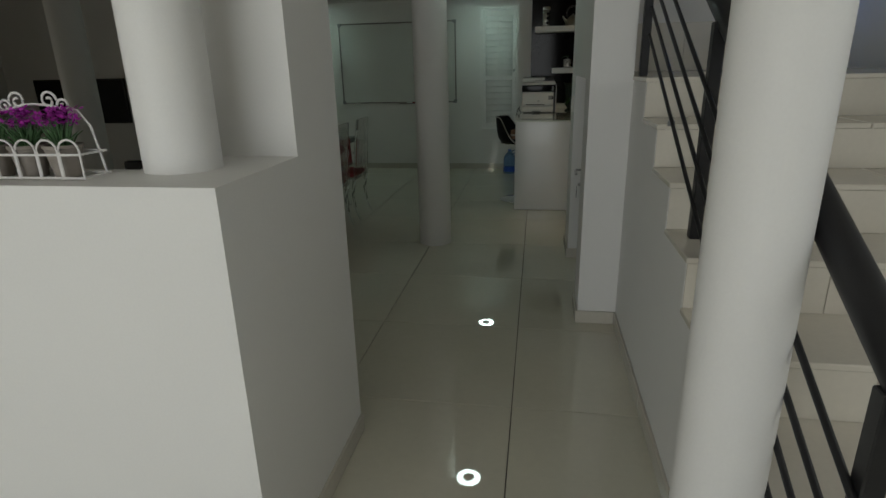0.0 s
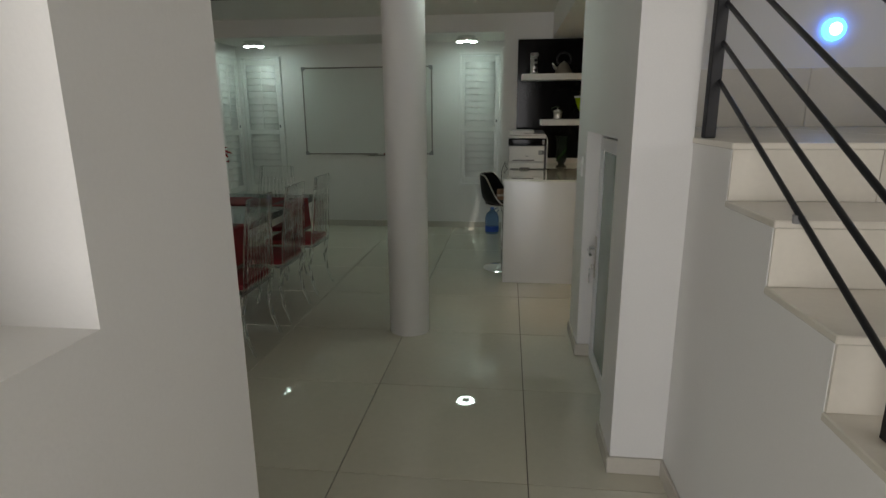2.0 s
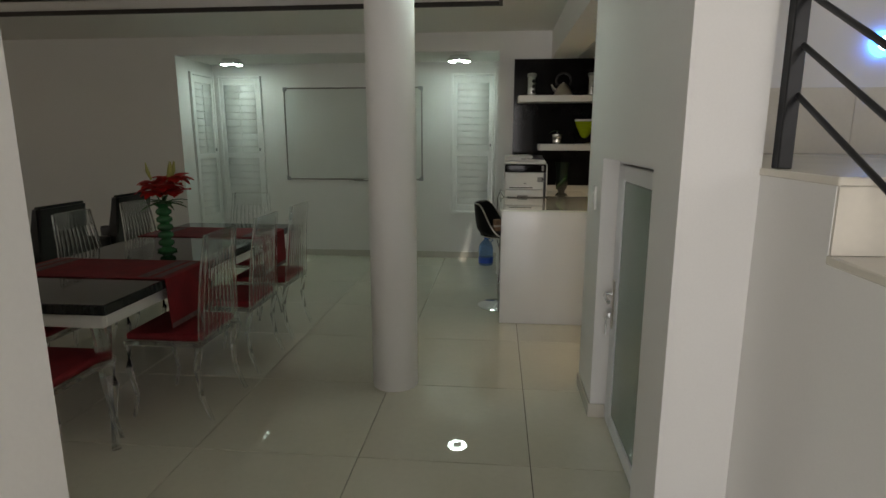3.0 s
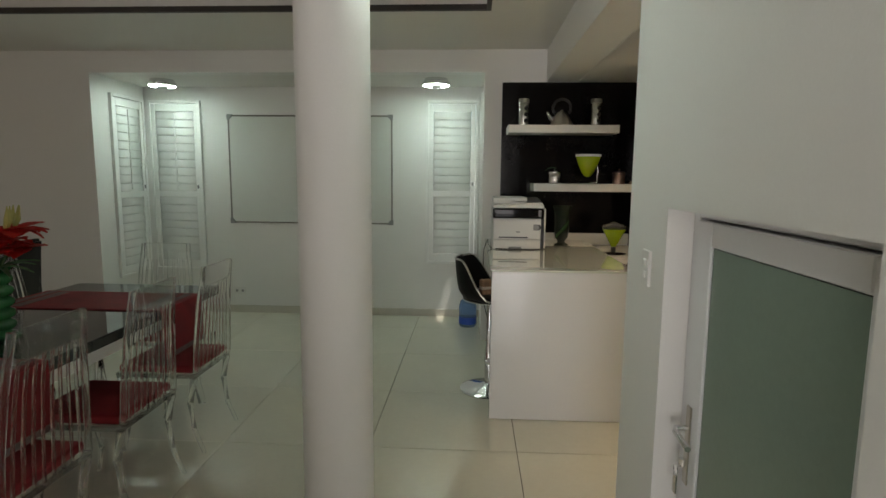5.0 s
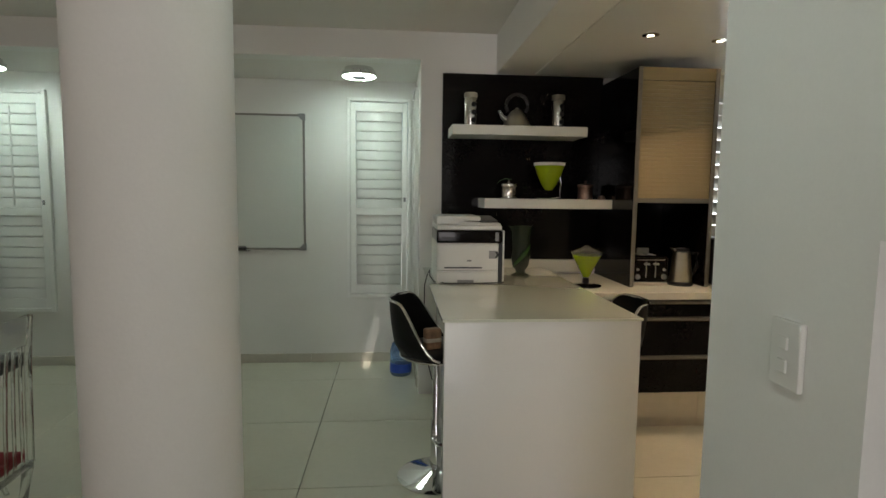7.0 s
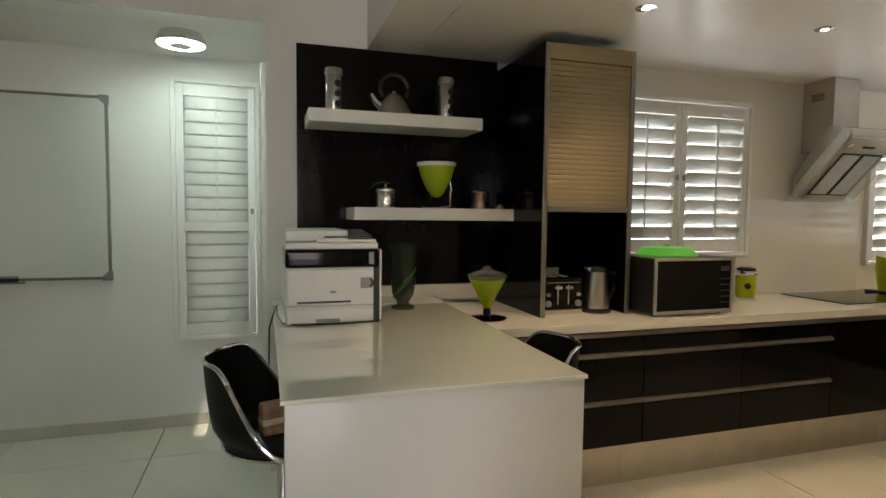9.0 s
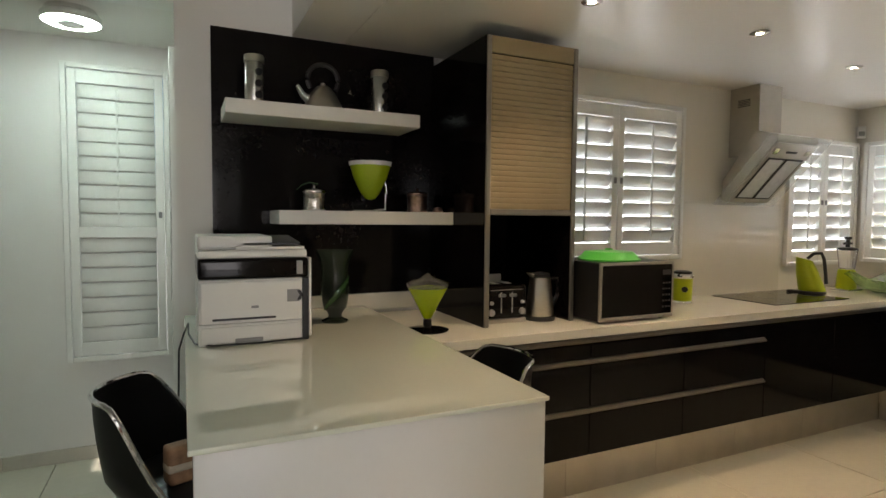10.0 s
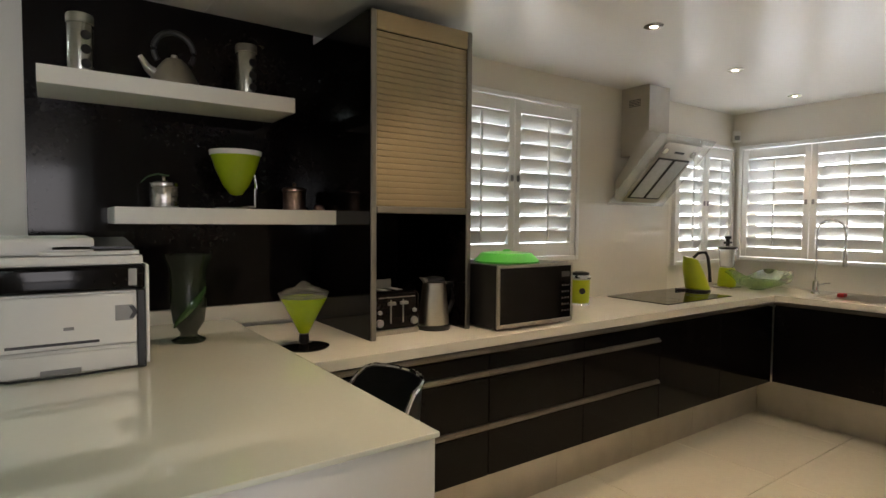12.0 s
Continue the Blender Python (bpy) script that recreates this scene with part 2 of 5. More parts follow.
def tube(points, radius, seg=8, bm=None, closed=False, flat=1.0):
    """Sweep a round section along points; radius may be a list."""
    own = bmesh.new()
    pts = [Vector(p) for p in points]
    n = len(pts)
    rings = []
    up = Vector((0, 0, 1))
    for k, p in enumerate(pts):
        a, b = pts[(k - 1) % n if closed else max(k - 1, 0)], pts[(k + 1) % n if closed else min(k + 1, n - 1)]
        way = (b - a).normalized()
        side = way.cross(up)
        if side.length < 0.05:
            side = way.cross(Vector((0, 1, 0)))
        side.normalize()
        other = side.cross(way).normalized()
        r = radius[k] if isinstance(radius, (list, tuple)) else radius
        rings.append([own.verts.new(p + r * (math.cos(2 * math.pi * i / seg) * side + flat * math.sin(2 * math.pi * i / seg) * other)) for i in range(seg)])
    for k in range(n if closed else n - 1):
        a, b = rings[k], rings[(k + 1) % n]
        for i in range(seg):
            j = (i + 1) % seg
            own.faces.new((a[i], a[j], b[j], b[i]))
    if not closed:
        own.faces.new(rings[0][::-1])
        own.faces.new(rings[-1])
    return own if bm is None else join(bm, own)


def arc(c, r, a0, a1, n, plane="xz"):
    out = []
    for k in range(n + 1):
        a = radians(a0 + (a1 - a0) * k / n)
        u, v = r * math.cos(a), r * math.sin(a)
        out.append((c[0] + u, c[1], c[2] + v) if plane == "xz" else (c[0] + u, c[1] + v, c[2]) if plane == "xy" else (c[0], c[1] + u, c[2] + v))
    return out


def prism(outline, axis, lo, hi, bev=0.0, bm=None):
    """Extrude a 2D outline along an axis between lo and hi."""
    own = bmesh.new()

    def put(u, v, w):
        return {"x": (w, u, v), "y": (u, w, v), "z": (u, v, w)}[axis]
    a = [own.verts.new(put(u, v, lo)) for u, v in outline]
    b = [own.verts.new(put(u, v, hi)) for u, v in outline]
    own.faces.new(a)
    own.faces.new(b[::-1])
    for i in range(len(a)):
        j = (i + 1) % len(a)
        own.faces.new((a[i], b[i], b[j], a[j]))
    if bev:
        bmesh.ops.bevel(own, geom=own.edges, offset=bev, segments=2, affect="EDGES")
    return own if bm is None else join(bm, own)


def mesh_only(name, bm, material, smooth=False):
    me = bpy.data.meshes.new(name)
    bmesh.ops.recalc_face_normals(bm, faces=bm.faces)
    bm.to_mesh(me)
    bm.free()
    me.materials.append(material)
    if smooth:
        me.polygons.foreach_set("use_smooth", [True] * len(me.polygons))
    return me


# ---- large structure ----
def wall_boxes(axis, lo, hi, u0, u1, z0, z1, holes=()):
    """A wall whose thickness runs along axis, with rectangular openings (u0, u1, z0, z1)."""
    us = sorted({u0, u1, *[h[0] for h in holes], *[h[1] for h in holes]})
    zs = sorted({z0, z1, *[h[2] for h in holes], *[h[3] for h in holes]})
    bm = bmesh.new()
    solid = {}
    for i in range(len(us) - 1):
        for k in range(len(zs) - 1):
            cu, cz = (us[i] + us[i + 1]) / 2, (zs[k] + zs[k + 1]) / 2
            solid[i, k] = not any(h[0] < cu < h[1] and h[2] < cz < h[3] for h in holes)

    def put(u, w, z):
        return (w, u, z) if axis == "x" else (u, w, z)

    def quad(*c):
        bm.faces.new([bm.verts.new(put(*p)) for p in c])
    for (i, k), s in solid.items():
        if not s:
            continue
        a, b, c, d = us[i], us[i + 1], zs[k], zs[k + 1]
        quad((a, lo, c), (b, lo, c), (b, lo, d), (a, lo, d))
        quad((a, hi, c), (a, hi, d), (b, hi, d), (b, hi, c))
        if not solid.get((i - 1, k)):
            quad((a, lo, c), (a, lo, d), (a, hi, d), (a, hi, c))
        if not solid.get((i + 1, k)):
            quad((b, lo, c), (b, hi, c), (b, hi, d), (b, lo, d))
        if not solid.get((i, k - 1)):
            quad((a, lo, c), (a, hi, c), (b, hi, c), (b, lo, c))
        if not solid.get((i, k + 1)):
            quad((a, lo, d), (b, lo, d), (b, hi, d), (a, hi, d))
    bmesh.ops.remove_doubles(bm, verts=bm.verts, dist=1e-5)
    return bm


TOP = 2.8
CORR_X, STAIR_X, DOORWALL_X, WALL_END = 0.03, 1.205, 0.99, 4.81
PANEL_Y, ALC_Y, KWIN_Y, KRIGHT_X, KCEIL, DCEIL, ACEIL = 7.56, 8.37, 7.35, 5.3, 2.25, 2.52, 2.335

# outside ground toned pale so the gaps between kitchen slats look bright
structure("ground", box(-60, 60, -60, 60, -0.35, -0.2), M_GROUND, "pale ground outside the house, toned light to whiten shutter gaps")
floor = structure("floor", box(-7, 5.45, -4.0, 8.5, -0.2, -0.012), M_GROUT, "polished cream porcelain floor with dark joints")

# half wall with its ledge, and the full-height end of the wall beside the passage
bm = prism([(1.25, -0.02), (2.065, -0.02), (2.065, TOP), (1.70, TOP), (1.70, 1.21), (1.25, 1.21)], "x", -0.25, CORR_X)
structure("wall_passage", bm, M_WALL, "white plastered wall end with a stepped ledge beside the passage")
bm = box(-4.2, -0.25, 1.25, 1.47, -0.02, 1.21)
box(-0.32, -0.25, 1.46, 1.62, -0.02, 1.2095, bm=bm)
structure("wall_ledge", bm, M_WALL, "white plastered half wall with a ledge")
# unseen wall, added to keep entrance light out of the living room
structure("wall_daylight_block", box(-7, -0.98, 1.30, 1.44, 1.2, TOP), M_WALL, "unseen white wall added above the ledge to block entrance light")
structure("wall_daylight_block_low", box(-7, -4.2, 1.30, 1.44, -0.02, 1.2), M_WALL)

# wall with the low door, its end pier
structure("wall_door", wall_boxes("x", DOORWALL_X, STAIR_X, 3.22, WALL_END, -0.02, TOP, [(3.50, 4.402, -0.02, 1.37)]), M_WALL, "white wall with a low door recess")
structure("wall_understair", box(1.165, 1.2, 3.4, 4.5, -0.02, 1.5), M_WALL)
structure("wall_kitchen_back", box(STAIR_X, 5.45, 4.67, WALL_END, -0.02, TOP), M_WALL, "white wall between landing and kitchen")
# opening invented for the stairwell fill, never in view
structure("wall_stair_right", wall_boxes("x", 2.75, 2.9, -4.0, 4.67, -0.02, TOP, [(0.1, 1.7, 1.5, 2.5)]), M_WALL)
# opening added only for the left-hand fill, out of view
structure("wall_left", wall_boxes("x", -7.15, -7, -4.0, 7.7, -0.02, TOP, [(1.85, 4.55, 0.55, 2.25)]), M_WALL)
structure("wall_entrance", wall_boxes("y", -4.15, -4.0, -7.15, 2.9, -0.02, TOP, [(-4.0, 1.3, 0.05, 2.5)]), M_WALL)
# dining end: wall with a window alcove
structure("wall_dining", wall_boxes("y", PANEL_Y, 7.7, -7.15, 2.245, -0.02, TOP, [(-3.0, 0.48, -0.02, ACEIL)]), M_WALL, "white wall with a window alcove")
WIN_R, WIN_L = (-0.085, 0.44, 0.56, 2.20), (-2.95, -2.40, 0.45, 2.20)
structure("wall_alcove", wall_boxes("y", ALC_Y, 8.5, -3.13, 0.63, -0.02, 2.5, [WIN_R, WIN_L]), M_WALL, "white alcove wall behind the whiteboard")
SIDE_R, SIDE_L = (7.80, 8.27, 0.56, 2.20), (7.80, 8.32, 0.45, 2.20)
structure("wall_alcove_side", wall_boxes("x", 0.48, 0.63, 7.7, ALC_Y, -0.02, 2.5, [SIDE_R]), M_WALL)
structure("wall_alcove_side", wall_boxes("x", -3.13, -3.0, 7.7, ALC_Y, -0.02, 2.5, [SIDE_L]), M_WALL)
structure("ceiling_alcove", box(-3.0, 0.48, 7.7, ALC_Y, ACEIL, 2.5), M_CEIL)
structure("ceiling_alcove_roof", box(-3.13, 0.63, 7.7, 8.5, 2.5, 2.6), M_CEIL)
# kitchen
KW1, KW2, KW3 = (2.325, 3.41, 1.13, 2.09), (4.45, 5.285, 1.05, 1.985), (5.25, 7.285, 1.07, 1.985)
structure("wall_kitchen_window", wall_boxes("y", KWIN_Y, 7.5, 2.245, 5.45, -0.02, TOP, [KW1, KW2]), M_KWALL, "cream kitchen wall with shuttered windows")
structure("wall_kitchen_right", wall_boxes("x", KRIGHT_X, 5.45, WALL_END, KWIN_Y, -0.02, TOP, [KW3]), M_KWALL, "cream kitchen wall with a shuttered window")
structure("ceiling_kitchen", box(1.26, KRIGHT_X, WALL_END, PANEL_Y, KCEIL, KCEIL + 0.1), M_KCEIL, "white plaster kitchen ceiling")
structure("beam", box(1.0, 1.26, WALL_END, PANEL_Y, KCEIL + 0.005, TOP, bev=0.004), M_WALL, "white plastered ceiling beam")
# dining ceiling with a raised tray and its dark edge
TRAY = (-6.2, 0.494, 2.4, 6.45)
bm = box(-7, 1.0, TRAY[3], PANEL_Y, DCEIL, DCEIL + 0.12)
box(TRAY[1], 1.0, -4.0, TRAY[3], DCEIL, DCEIL + 0.12, bm=bm)
box(-7, TRAY[0], -4.0, TRAY[3], DCEIL, DCEIL + 0.12, bm=bm)
box(TRAY[0], TRAY[1], -4.0, TRAY[2], DCEIL, DCEIL + 0.12, bm=bm)
box(1.0, 2.9, -4.0, WALL_END, DCEIL + 0.2, DCEIL + 0.3, bm=bm)
structure("ceiling_dining", bm, M_CEIL, "white plaster ceiling with a raised tray")
structure("ceiling_tray", box(-7, 1.0, -4.0, PANEL_Y, DCEIL + 0.22, DCEIL + 0.3), M_CEIL)
bm = box(TRAY[0], TRAY[1] - 0.03, TRAY[3] - 0.03, TRAY[3], DCEIL + 0.0, DCEIL + 0.035)
box(TRAY[1] - 0.03, TRAY[1], TRAY[2], TRAY[3], DCEIL + 0.0, DCEIL + 0.035, bm=bm)
structure("trim", bm, M_DARKTRIM, "dark edge strip round the ceiling tray")
structure("roof", box(-7.3, 5.6, -4.2, 7.7, TOP + 0.002, TOP + 0.06), M_CEIL)


def round_column(name, x, y, r, z0, z1, label):
    bm = lathe([(0, z0), (r * 1.0, z0), (r, z0 + 0.01), (r, z1), (0, z1)], 48, (x, y, 0))
    return structure(name, bm, M_WALL, label, smooth=True)


round_column("column_dining", -0.118, 4.72, 0.135, -0.01, TOP - 0.2, "round white plastered column on the tiled floor")
round_column("column_living", -3.3, 4.72, 0.135, -0.01, TOP - 0.2, "round white plastered column on the tiled floor")
round_column("column_ledge", -0.2, 1.492, 0.098, 1.20, TOP - 0.2, "round white plastered column standing on the ledge")
round_column("column_stair", 1.166, 1.298, 0.098, -0.01, TOP - 0.1, "slim round white column beside the stair")


# skirting tiles
def skirting(name, runs, h=0.075, t=0.012):
    base = tagged(new(name), "cream tile skirting", kind="structure")
    for x0, y0, x1, y1 in runs:
        length = math.hypot(x1 - x0, y1 - y0)
        n = max(1, round(length / 0.8))
        ux, uy = (x1 - x0) / length, (y1 - y0) / length
        me = mesh_only("skirting_tile", box(0.001, length / n - 0.001, -t, 0.0, 0, h, bev=0.0015, seg=1), M_SKIRT)
        for k in range(n):
            piece("skirting_tile", me, base, (x0 + ux * length * k / n, y0 + uy * length * k / n, 0.001), (0, 0, math.degrees(math.atan2(uy, ux))))
    return base


skirting("baseboard", [
    (STAIR_X, 3.22, STAIR_X, 0.6), (DOORWALL_X - 0.012, 3.22, STAIR_X, 3.22), (DOORWALL_X, 3.50, DOORWALL_X, 3.22), (DOORWALL_X - 0.012, 4.402, 1.065, 4.402), (DOORWALL_X, WALL_END, DOORWALL_X, 4.402),
    (-3.0, ALC_Y, 0.48, ALC_Y), (CORR_X, 1.25, CORR_X, 2.065), (-7, PANEL_Y, -3.0, PANEL_Y), (-3.0, PANEL_Y, -3.0, ALC_Y), (0.48, ALC_Y, 0.48, 7.7)])

# ---- stair ----
RISE, GOING, NOSE8 = 0.173, 0.32, 2.862
outline = [(0.5, -0.02)]
for j in range(1, 9):
    y = NOSE8 - GOING * (8 - j)
    outline += [(y, RISE * (j - 1)), (y, RISE * j - 0.02)]
outline += [(4.67, RISE * 8 - 0.02), (4.67, -0.02)]
bm = prism([(max(u, 0.5), v) for u, v in outline[1:]], "x", STAIR_X, 2.75)
for v in bm.verts:
    if v.co.y > 3.22 and v.co.x < STAIR_X + 0.01:
        v.co.x = STAIR_X + 0.002
stair = structure("stair", bm, M_WALL, "white plastered stair with cream tiled treads and risers")
for j in range(1, 9):
    y = NOSE8 - GOING * (8 - j)
    deep = GOING if j < 8 else 4.67 - y
    for k in range(2):
        x0, x1 = (STAIR_X - 0.004, 1.98) if k == 0 else (1.983, 2.75)
        part("tread", box(x0, x1, y - 0.012, y + deep - 0.001, RISE * j - 0.02, RISE * j, bev=0.003, seg=1), M_STEP, stair)
        x0, x1 = (STAIR_X + 0.002, 1.62) if k == 0 else (1.623, 2.75)
        part("riser", box(x0, x1, y - 0.008, y - 0.0005, RISE * (j - 1) + 0.001, RISE * j - 0.021), M_STEP, stair)
for k in range(3):
    part("skirting_tile", box(1.26 + 0.5 * k, 1.757 + 0.5 * k, 4.655, 4.669, RISE * 8 + 0.001, RISE * 8 + 0.33, bev=0.002, seg=1), M_STEP, stair)


# ---- stair railing ----
def railing():
    slope = RISE / GOING
    rail = thing("stair_railing", "black painted steel railing with slanting round bars", "railing", (1.255, 3.19, RISE * 8))

    for x, y, z0 in ((-0.012, 0.0, 0.0), (0.02, -1.08, -RISE * 3), (0.025, -2.2, -RISE * 6)):
        part("post", box(x - 0.019, x + 0.019, y - 0.019, y + 0.019, z0, y * slope + 0.765, bev=0.003, seg=1), M_STEEL_BLACK, rail)
    for k in range(4):
        h = 0.2 + 0.125 * k
        part("bar", tube([(0.0, 0.02, h + 0.02 * slope), (0.0, -2.7, h - 2.7 * slope)], 0.0078, 10), M_STEEL_BLACK, rail, smooth=True)
    for y in (-0.66, -1.65):
        part("clip", lathe([(0, 0), (0.014, 0.0), (0.014, 0.02), (0, 0.02)], 12, (0, y, y * slope + 0.178)), M_GREY, rail)
    part("handrail", tube([(0.04, 0.05, 0.775 + 0.05 * slope), (0.05, -2.75, 0.775 - 2.75 * slope)], 0.036, 18), M_STEEL_BLACK, rail, smooth=True)
    return rail


railing()


# ---- shutters ----
def shutter(name, label, w, h, at, rz, panels, tilt, rail_at=None, pitch=0.076, depth=0.05, knob=True, rod="full", group="", special=()):
    """Plantation shutters; x across, facing -y, standing on its sill."""
    top = thing(name, label, "shutters", at, rz, group)
    f = 0.028
    bm = box(0, f, -depth, 0, 0, h, bev=0.003, seg=1)
    box(w - f, w, -depth, 0, 0, h, bev=0.003, seg=1, bm=bm)
    box(f, w - f, -depth, 0, h - f, h, bev=0.003, seg=1, bm=bm)
    box(f, w - f, -depth, 0, 0, f, bev=0.003, seg=1, bm=bm)
    part("frame", bm, M_SHUTTER, top)
    pw = (w - 2 * f) / panels
    s, r = 0.042, 0.075
    for n in range(panels):
        x0, x1 = f + n * pw + 0.0025, f + (n + 1) * pw - 0.0025
        z0, z1 = f + 0.003, h - f - 0.004
        panel = part("panel", box(x0, x0 + s, -0.042, -0.012, z0, z1, bev=0.002, seg=1), M_SHUTTER, top)
        part("stile", box(x1 - s, x1, -0.042, -0.012, z0, z1, bev=0.002, seg=1), M_SHUTTER, panel)
        part("rail", box(x0 + s, x1 - s, -0.041, -0.013, z0, z0 + r, bev=0.002, seg=1), M_SHUTTER, panel)
        part("rail", box(x0 + s, x1 - s, -0.041, -0.013, z1 - r, z1, bev=0.002, seg=1), M_SHUTTER, panel)
        spans = [(z0 + r, z1 - r)]
        if rail_at:
            zr = rail_at
            part("rail", box(x0 + s, x1 - s, -0.041, -0.013, zr - 0.03, zr + 0.03, bev=0.002, seg=1), M_SHUTTER, panel)
            spans = [(z0 + r, zr - 0.03), (zr + 0.03, z1 - r)]
        half = 0.043
        sec = [(half * math.cos(a), 0.0052 * math.sin(a)) for a in [2 * math.pi * i / 10 for i in range(10)]]
        me = mesh_only("slat", prism(sec, "x", 0.0, x1 - x0 - 2 * s - 0.004), M_SHUTTER, smooth=True)
        for a, b in spans:
            count = max(1, int((b - a) / pitch))
            gap = (b - a) / count
            for k in range(count):
                zc = a + gap * (k + 0.5)
                angle = next((ang for lo, hi, ang in special if lo < zc < hi), tilt)
                piece("slat", me, panel, (x0 + s + 0.002, -0.027, zc), (angle + random.uniform(-1.5, 1.5), 0, 0))
            if rod == "full" or b > h * 0.6:
                reach = 0.043 * math.cos(radians(tilt)) + 0.008
                part("tilt_rod", box((x0 + x1) / 2 - 0.005, (x0 + x1) / 2 + 0.005, -0.027 - reach - 0.006, -0.027 - reach + 0.004, a + 0.02, b - 0.02), M_SHUTTER, panel)
        if knob:
            xk = (x1 - s / 2) if n % 2 == 0 else (x0 + s / 2)
            part("latch", box(xk - 0.009, xk + 0.009, -0.052, -0.042, h * 0.5 - 0.018, h * 0.5 + 0.018, bev=0.003, seg=1), M_GREY, panel, "small grey latch")
    return top


def pane(name, x0, x1, y0, y1, z0, z1):
    ob = structure(name, box(x0, x1, y0, y1, z0, z1), M_GLASS, "clear window pane behind shutters")
    ob.visible_shadow = False
    return ob


SH = "closed white plantation shutters in the alcove"
shutter("alcove_shutter", SH, WIN_R[1] - WIN_R[0], WIN_R[3] - WIN_R[2], (WIN_R[0], ALC_Y + 0.02, WIN_R[2]), 0, 1, 84, rail_at=0.72, rod="upper")
shutter("alcove_shutter", SH, WIN_L[1] - WIN_L[0], WIN_L[3] - WIN_L[2], (WIN_L[0], ALC_Y + 0.02, WIN_L[2]), 0, 1, 84, rail_at=0.8, rod="upper")
shutter("alcove_shutter", SH, SIDE_L[1] - SIDE_L[0], SIDE_L[3] - SIDE_L[2], (-3.02, SIDE_L[0], SIDE_L[2]), 90, 1, 84, rail_at=0.8, rod="upper")
shutter("alcove_shutter", "half-open white plantation shutters letting sun stripes in", SIDE_R[1] - SIDE_R[0], SIDE_R[3] - SIDE_R[2], (0.50, SIDE_R[1], SIDE_R[2]), -90, 1, -74, rail_at=0.72, rod="upper", special=[(0.76, 1.2, 75)])
KS = "open white plantation shutters with daylight between the slats"
shutter("kitchen_shutter", KS, KW1[1] - KW1[0], KW1[3] - KW1[2], (KW1[0], KWIN_Y + 0.02, KW1[2]), 0, 2, -60, pitch=0.083)
shutter("kitchen_shutter", KS, KW2[1] - KW2[0], KW2[3] - KW2[2], (KW2[0], KWIN_Y + 0.02, KW2[2]), 0, 2, -60, pitch=0.083)
shutter("kitchen_shutter", KS, KW3[1] - KW3[0], KW3[3] - KW3[2], (KRIGHT_X + 0.02, KW3[1], KW3[2]), -90, 4, -60, pitch=0.083)
pane("window_1", WIN_R[0], WIN_R[1], 8.46, 8.466, WIN_R[2], WIN_R[3])
pane("window_2", WIN_L[0], WIN_L[1], 8.46, 8.466, WIN_L[2], WIN_L[3])
pane("window_3", 0.59, 0.596, SIDE_R[0], SIDE_R[1], SIDE_R[2], SIDE_R[3])
pane("window_4", -3.1, -3.094, SIDE_L[0], SIDE_L[1], SIDE_L[2], SIDE_L[3])
pane("window_5", KW1[0], KW1[1], 7.46, 7.466, KW1[2], KW1[3])
pane("window_6", KW2[0], KW2[1], 7.46, 7.466, KW2[2], KW2[3])
pane("window_7", 5.41, 5.416, KW3[0], KW3[1], KW3[2], KW3[3])


# ---- low door under the stair ----
def low_door():
    d = tagged(new("door_1"), "low white aluminium door with a frosted green glass pane", "door", kind="structure")
    d.location = (1.09, 3.50, 0)
    w, h = 0.902, 1.37
    bm = box(-0.02, 0.03, 0, 0.046, 0, h, bev=0.003, seg=1)
    box(-0.02, 0.03, w - 0.046, w, 0, h, bev=0.003, seg=1, bm=bm)
    box(-0.02, 0.03, 0.046, w - 0.046, h - 0.024, h, bev=0.003, seg=1, bm=bm)
    part("door_frame", bm, M_ALU, d)
    a, b, c, e = 0.052, w - 0.052, 0.012, h - 0.03
    bm = box(-0.03, 0.012, a, a + 0.06, c, e, bev=0.004, seg=1)
    box(-0.03, 0.012, b - 0.105, b, c, e, bev=0.004, seg=1, bm=bm)
    box(-0.03, 0.012, a + 0.06, b - 0.105, c, c + 0.08, bev=0.004, seg=1, bm=bm)
    box(-0.03, 0.012, a + 0.06, b - 0.105, e - 0.07, e, bev=0.004, seg=1, bm=bm)
    leaf = part("door_leaf", bm, M_ALU, d)
    part("gasket", box(-0.021, -0.004, a + 0.054, b - 0.099, c + 0.074, e - 0.064), M_BLACK, leaf)
    part("glass_pane", box(-0.0235, -0.008, a + 0.061, b - 0.1085, c + 0.0835, e - 0.0735), M_FROST, leaf, "frosted green glass")
    y = b - 0.04
    part("handle_plate", box(-0.036, -0.029, y - 0.016, y + 0.016, 0.53, 0.78, bev=0.003, seg=1), M_BRUSHED, leaf)
    part("handle", tube([(-0.03, y, 0.71), (-0.07, y, 0.71), (-0.078, y - 0.02, 0.708), (-0.078, y - 0.12, 0.70)], 0.009, 10), M_CHROME, leaf, smooth=True)
    part("lock", lathe([(0, -0.012), (0.011, -0.012), (0.011, 0.012), (0, 0.012)], 12, (-0.044, y, 0.60)), M_CHROME, leaf)
    bm = tube(arc((-0.062, y, 0.575), 0.016, 0, 360, 14, "yz"), 0.0018, 6)
    box(-0.066, -0.058, y - 0.011, y + 0.011, 0.50, 0.56, bev=0.002, seg=1, bm=bm)
    part("keys", bm, M_CHROME, leaf, "key ring hanging in the lock")


low_door()


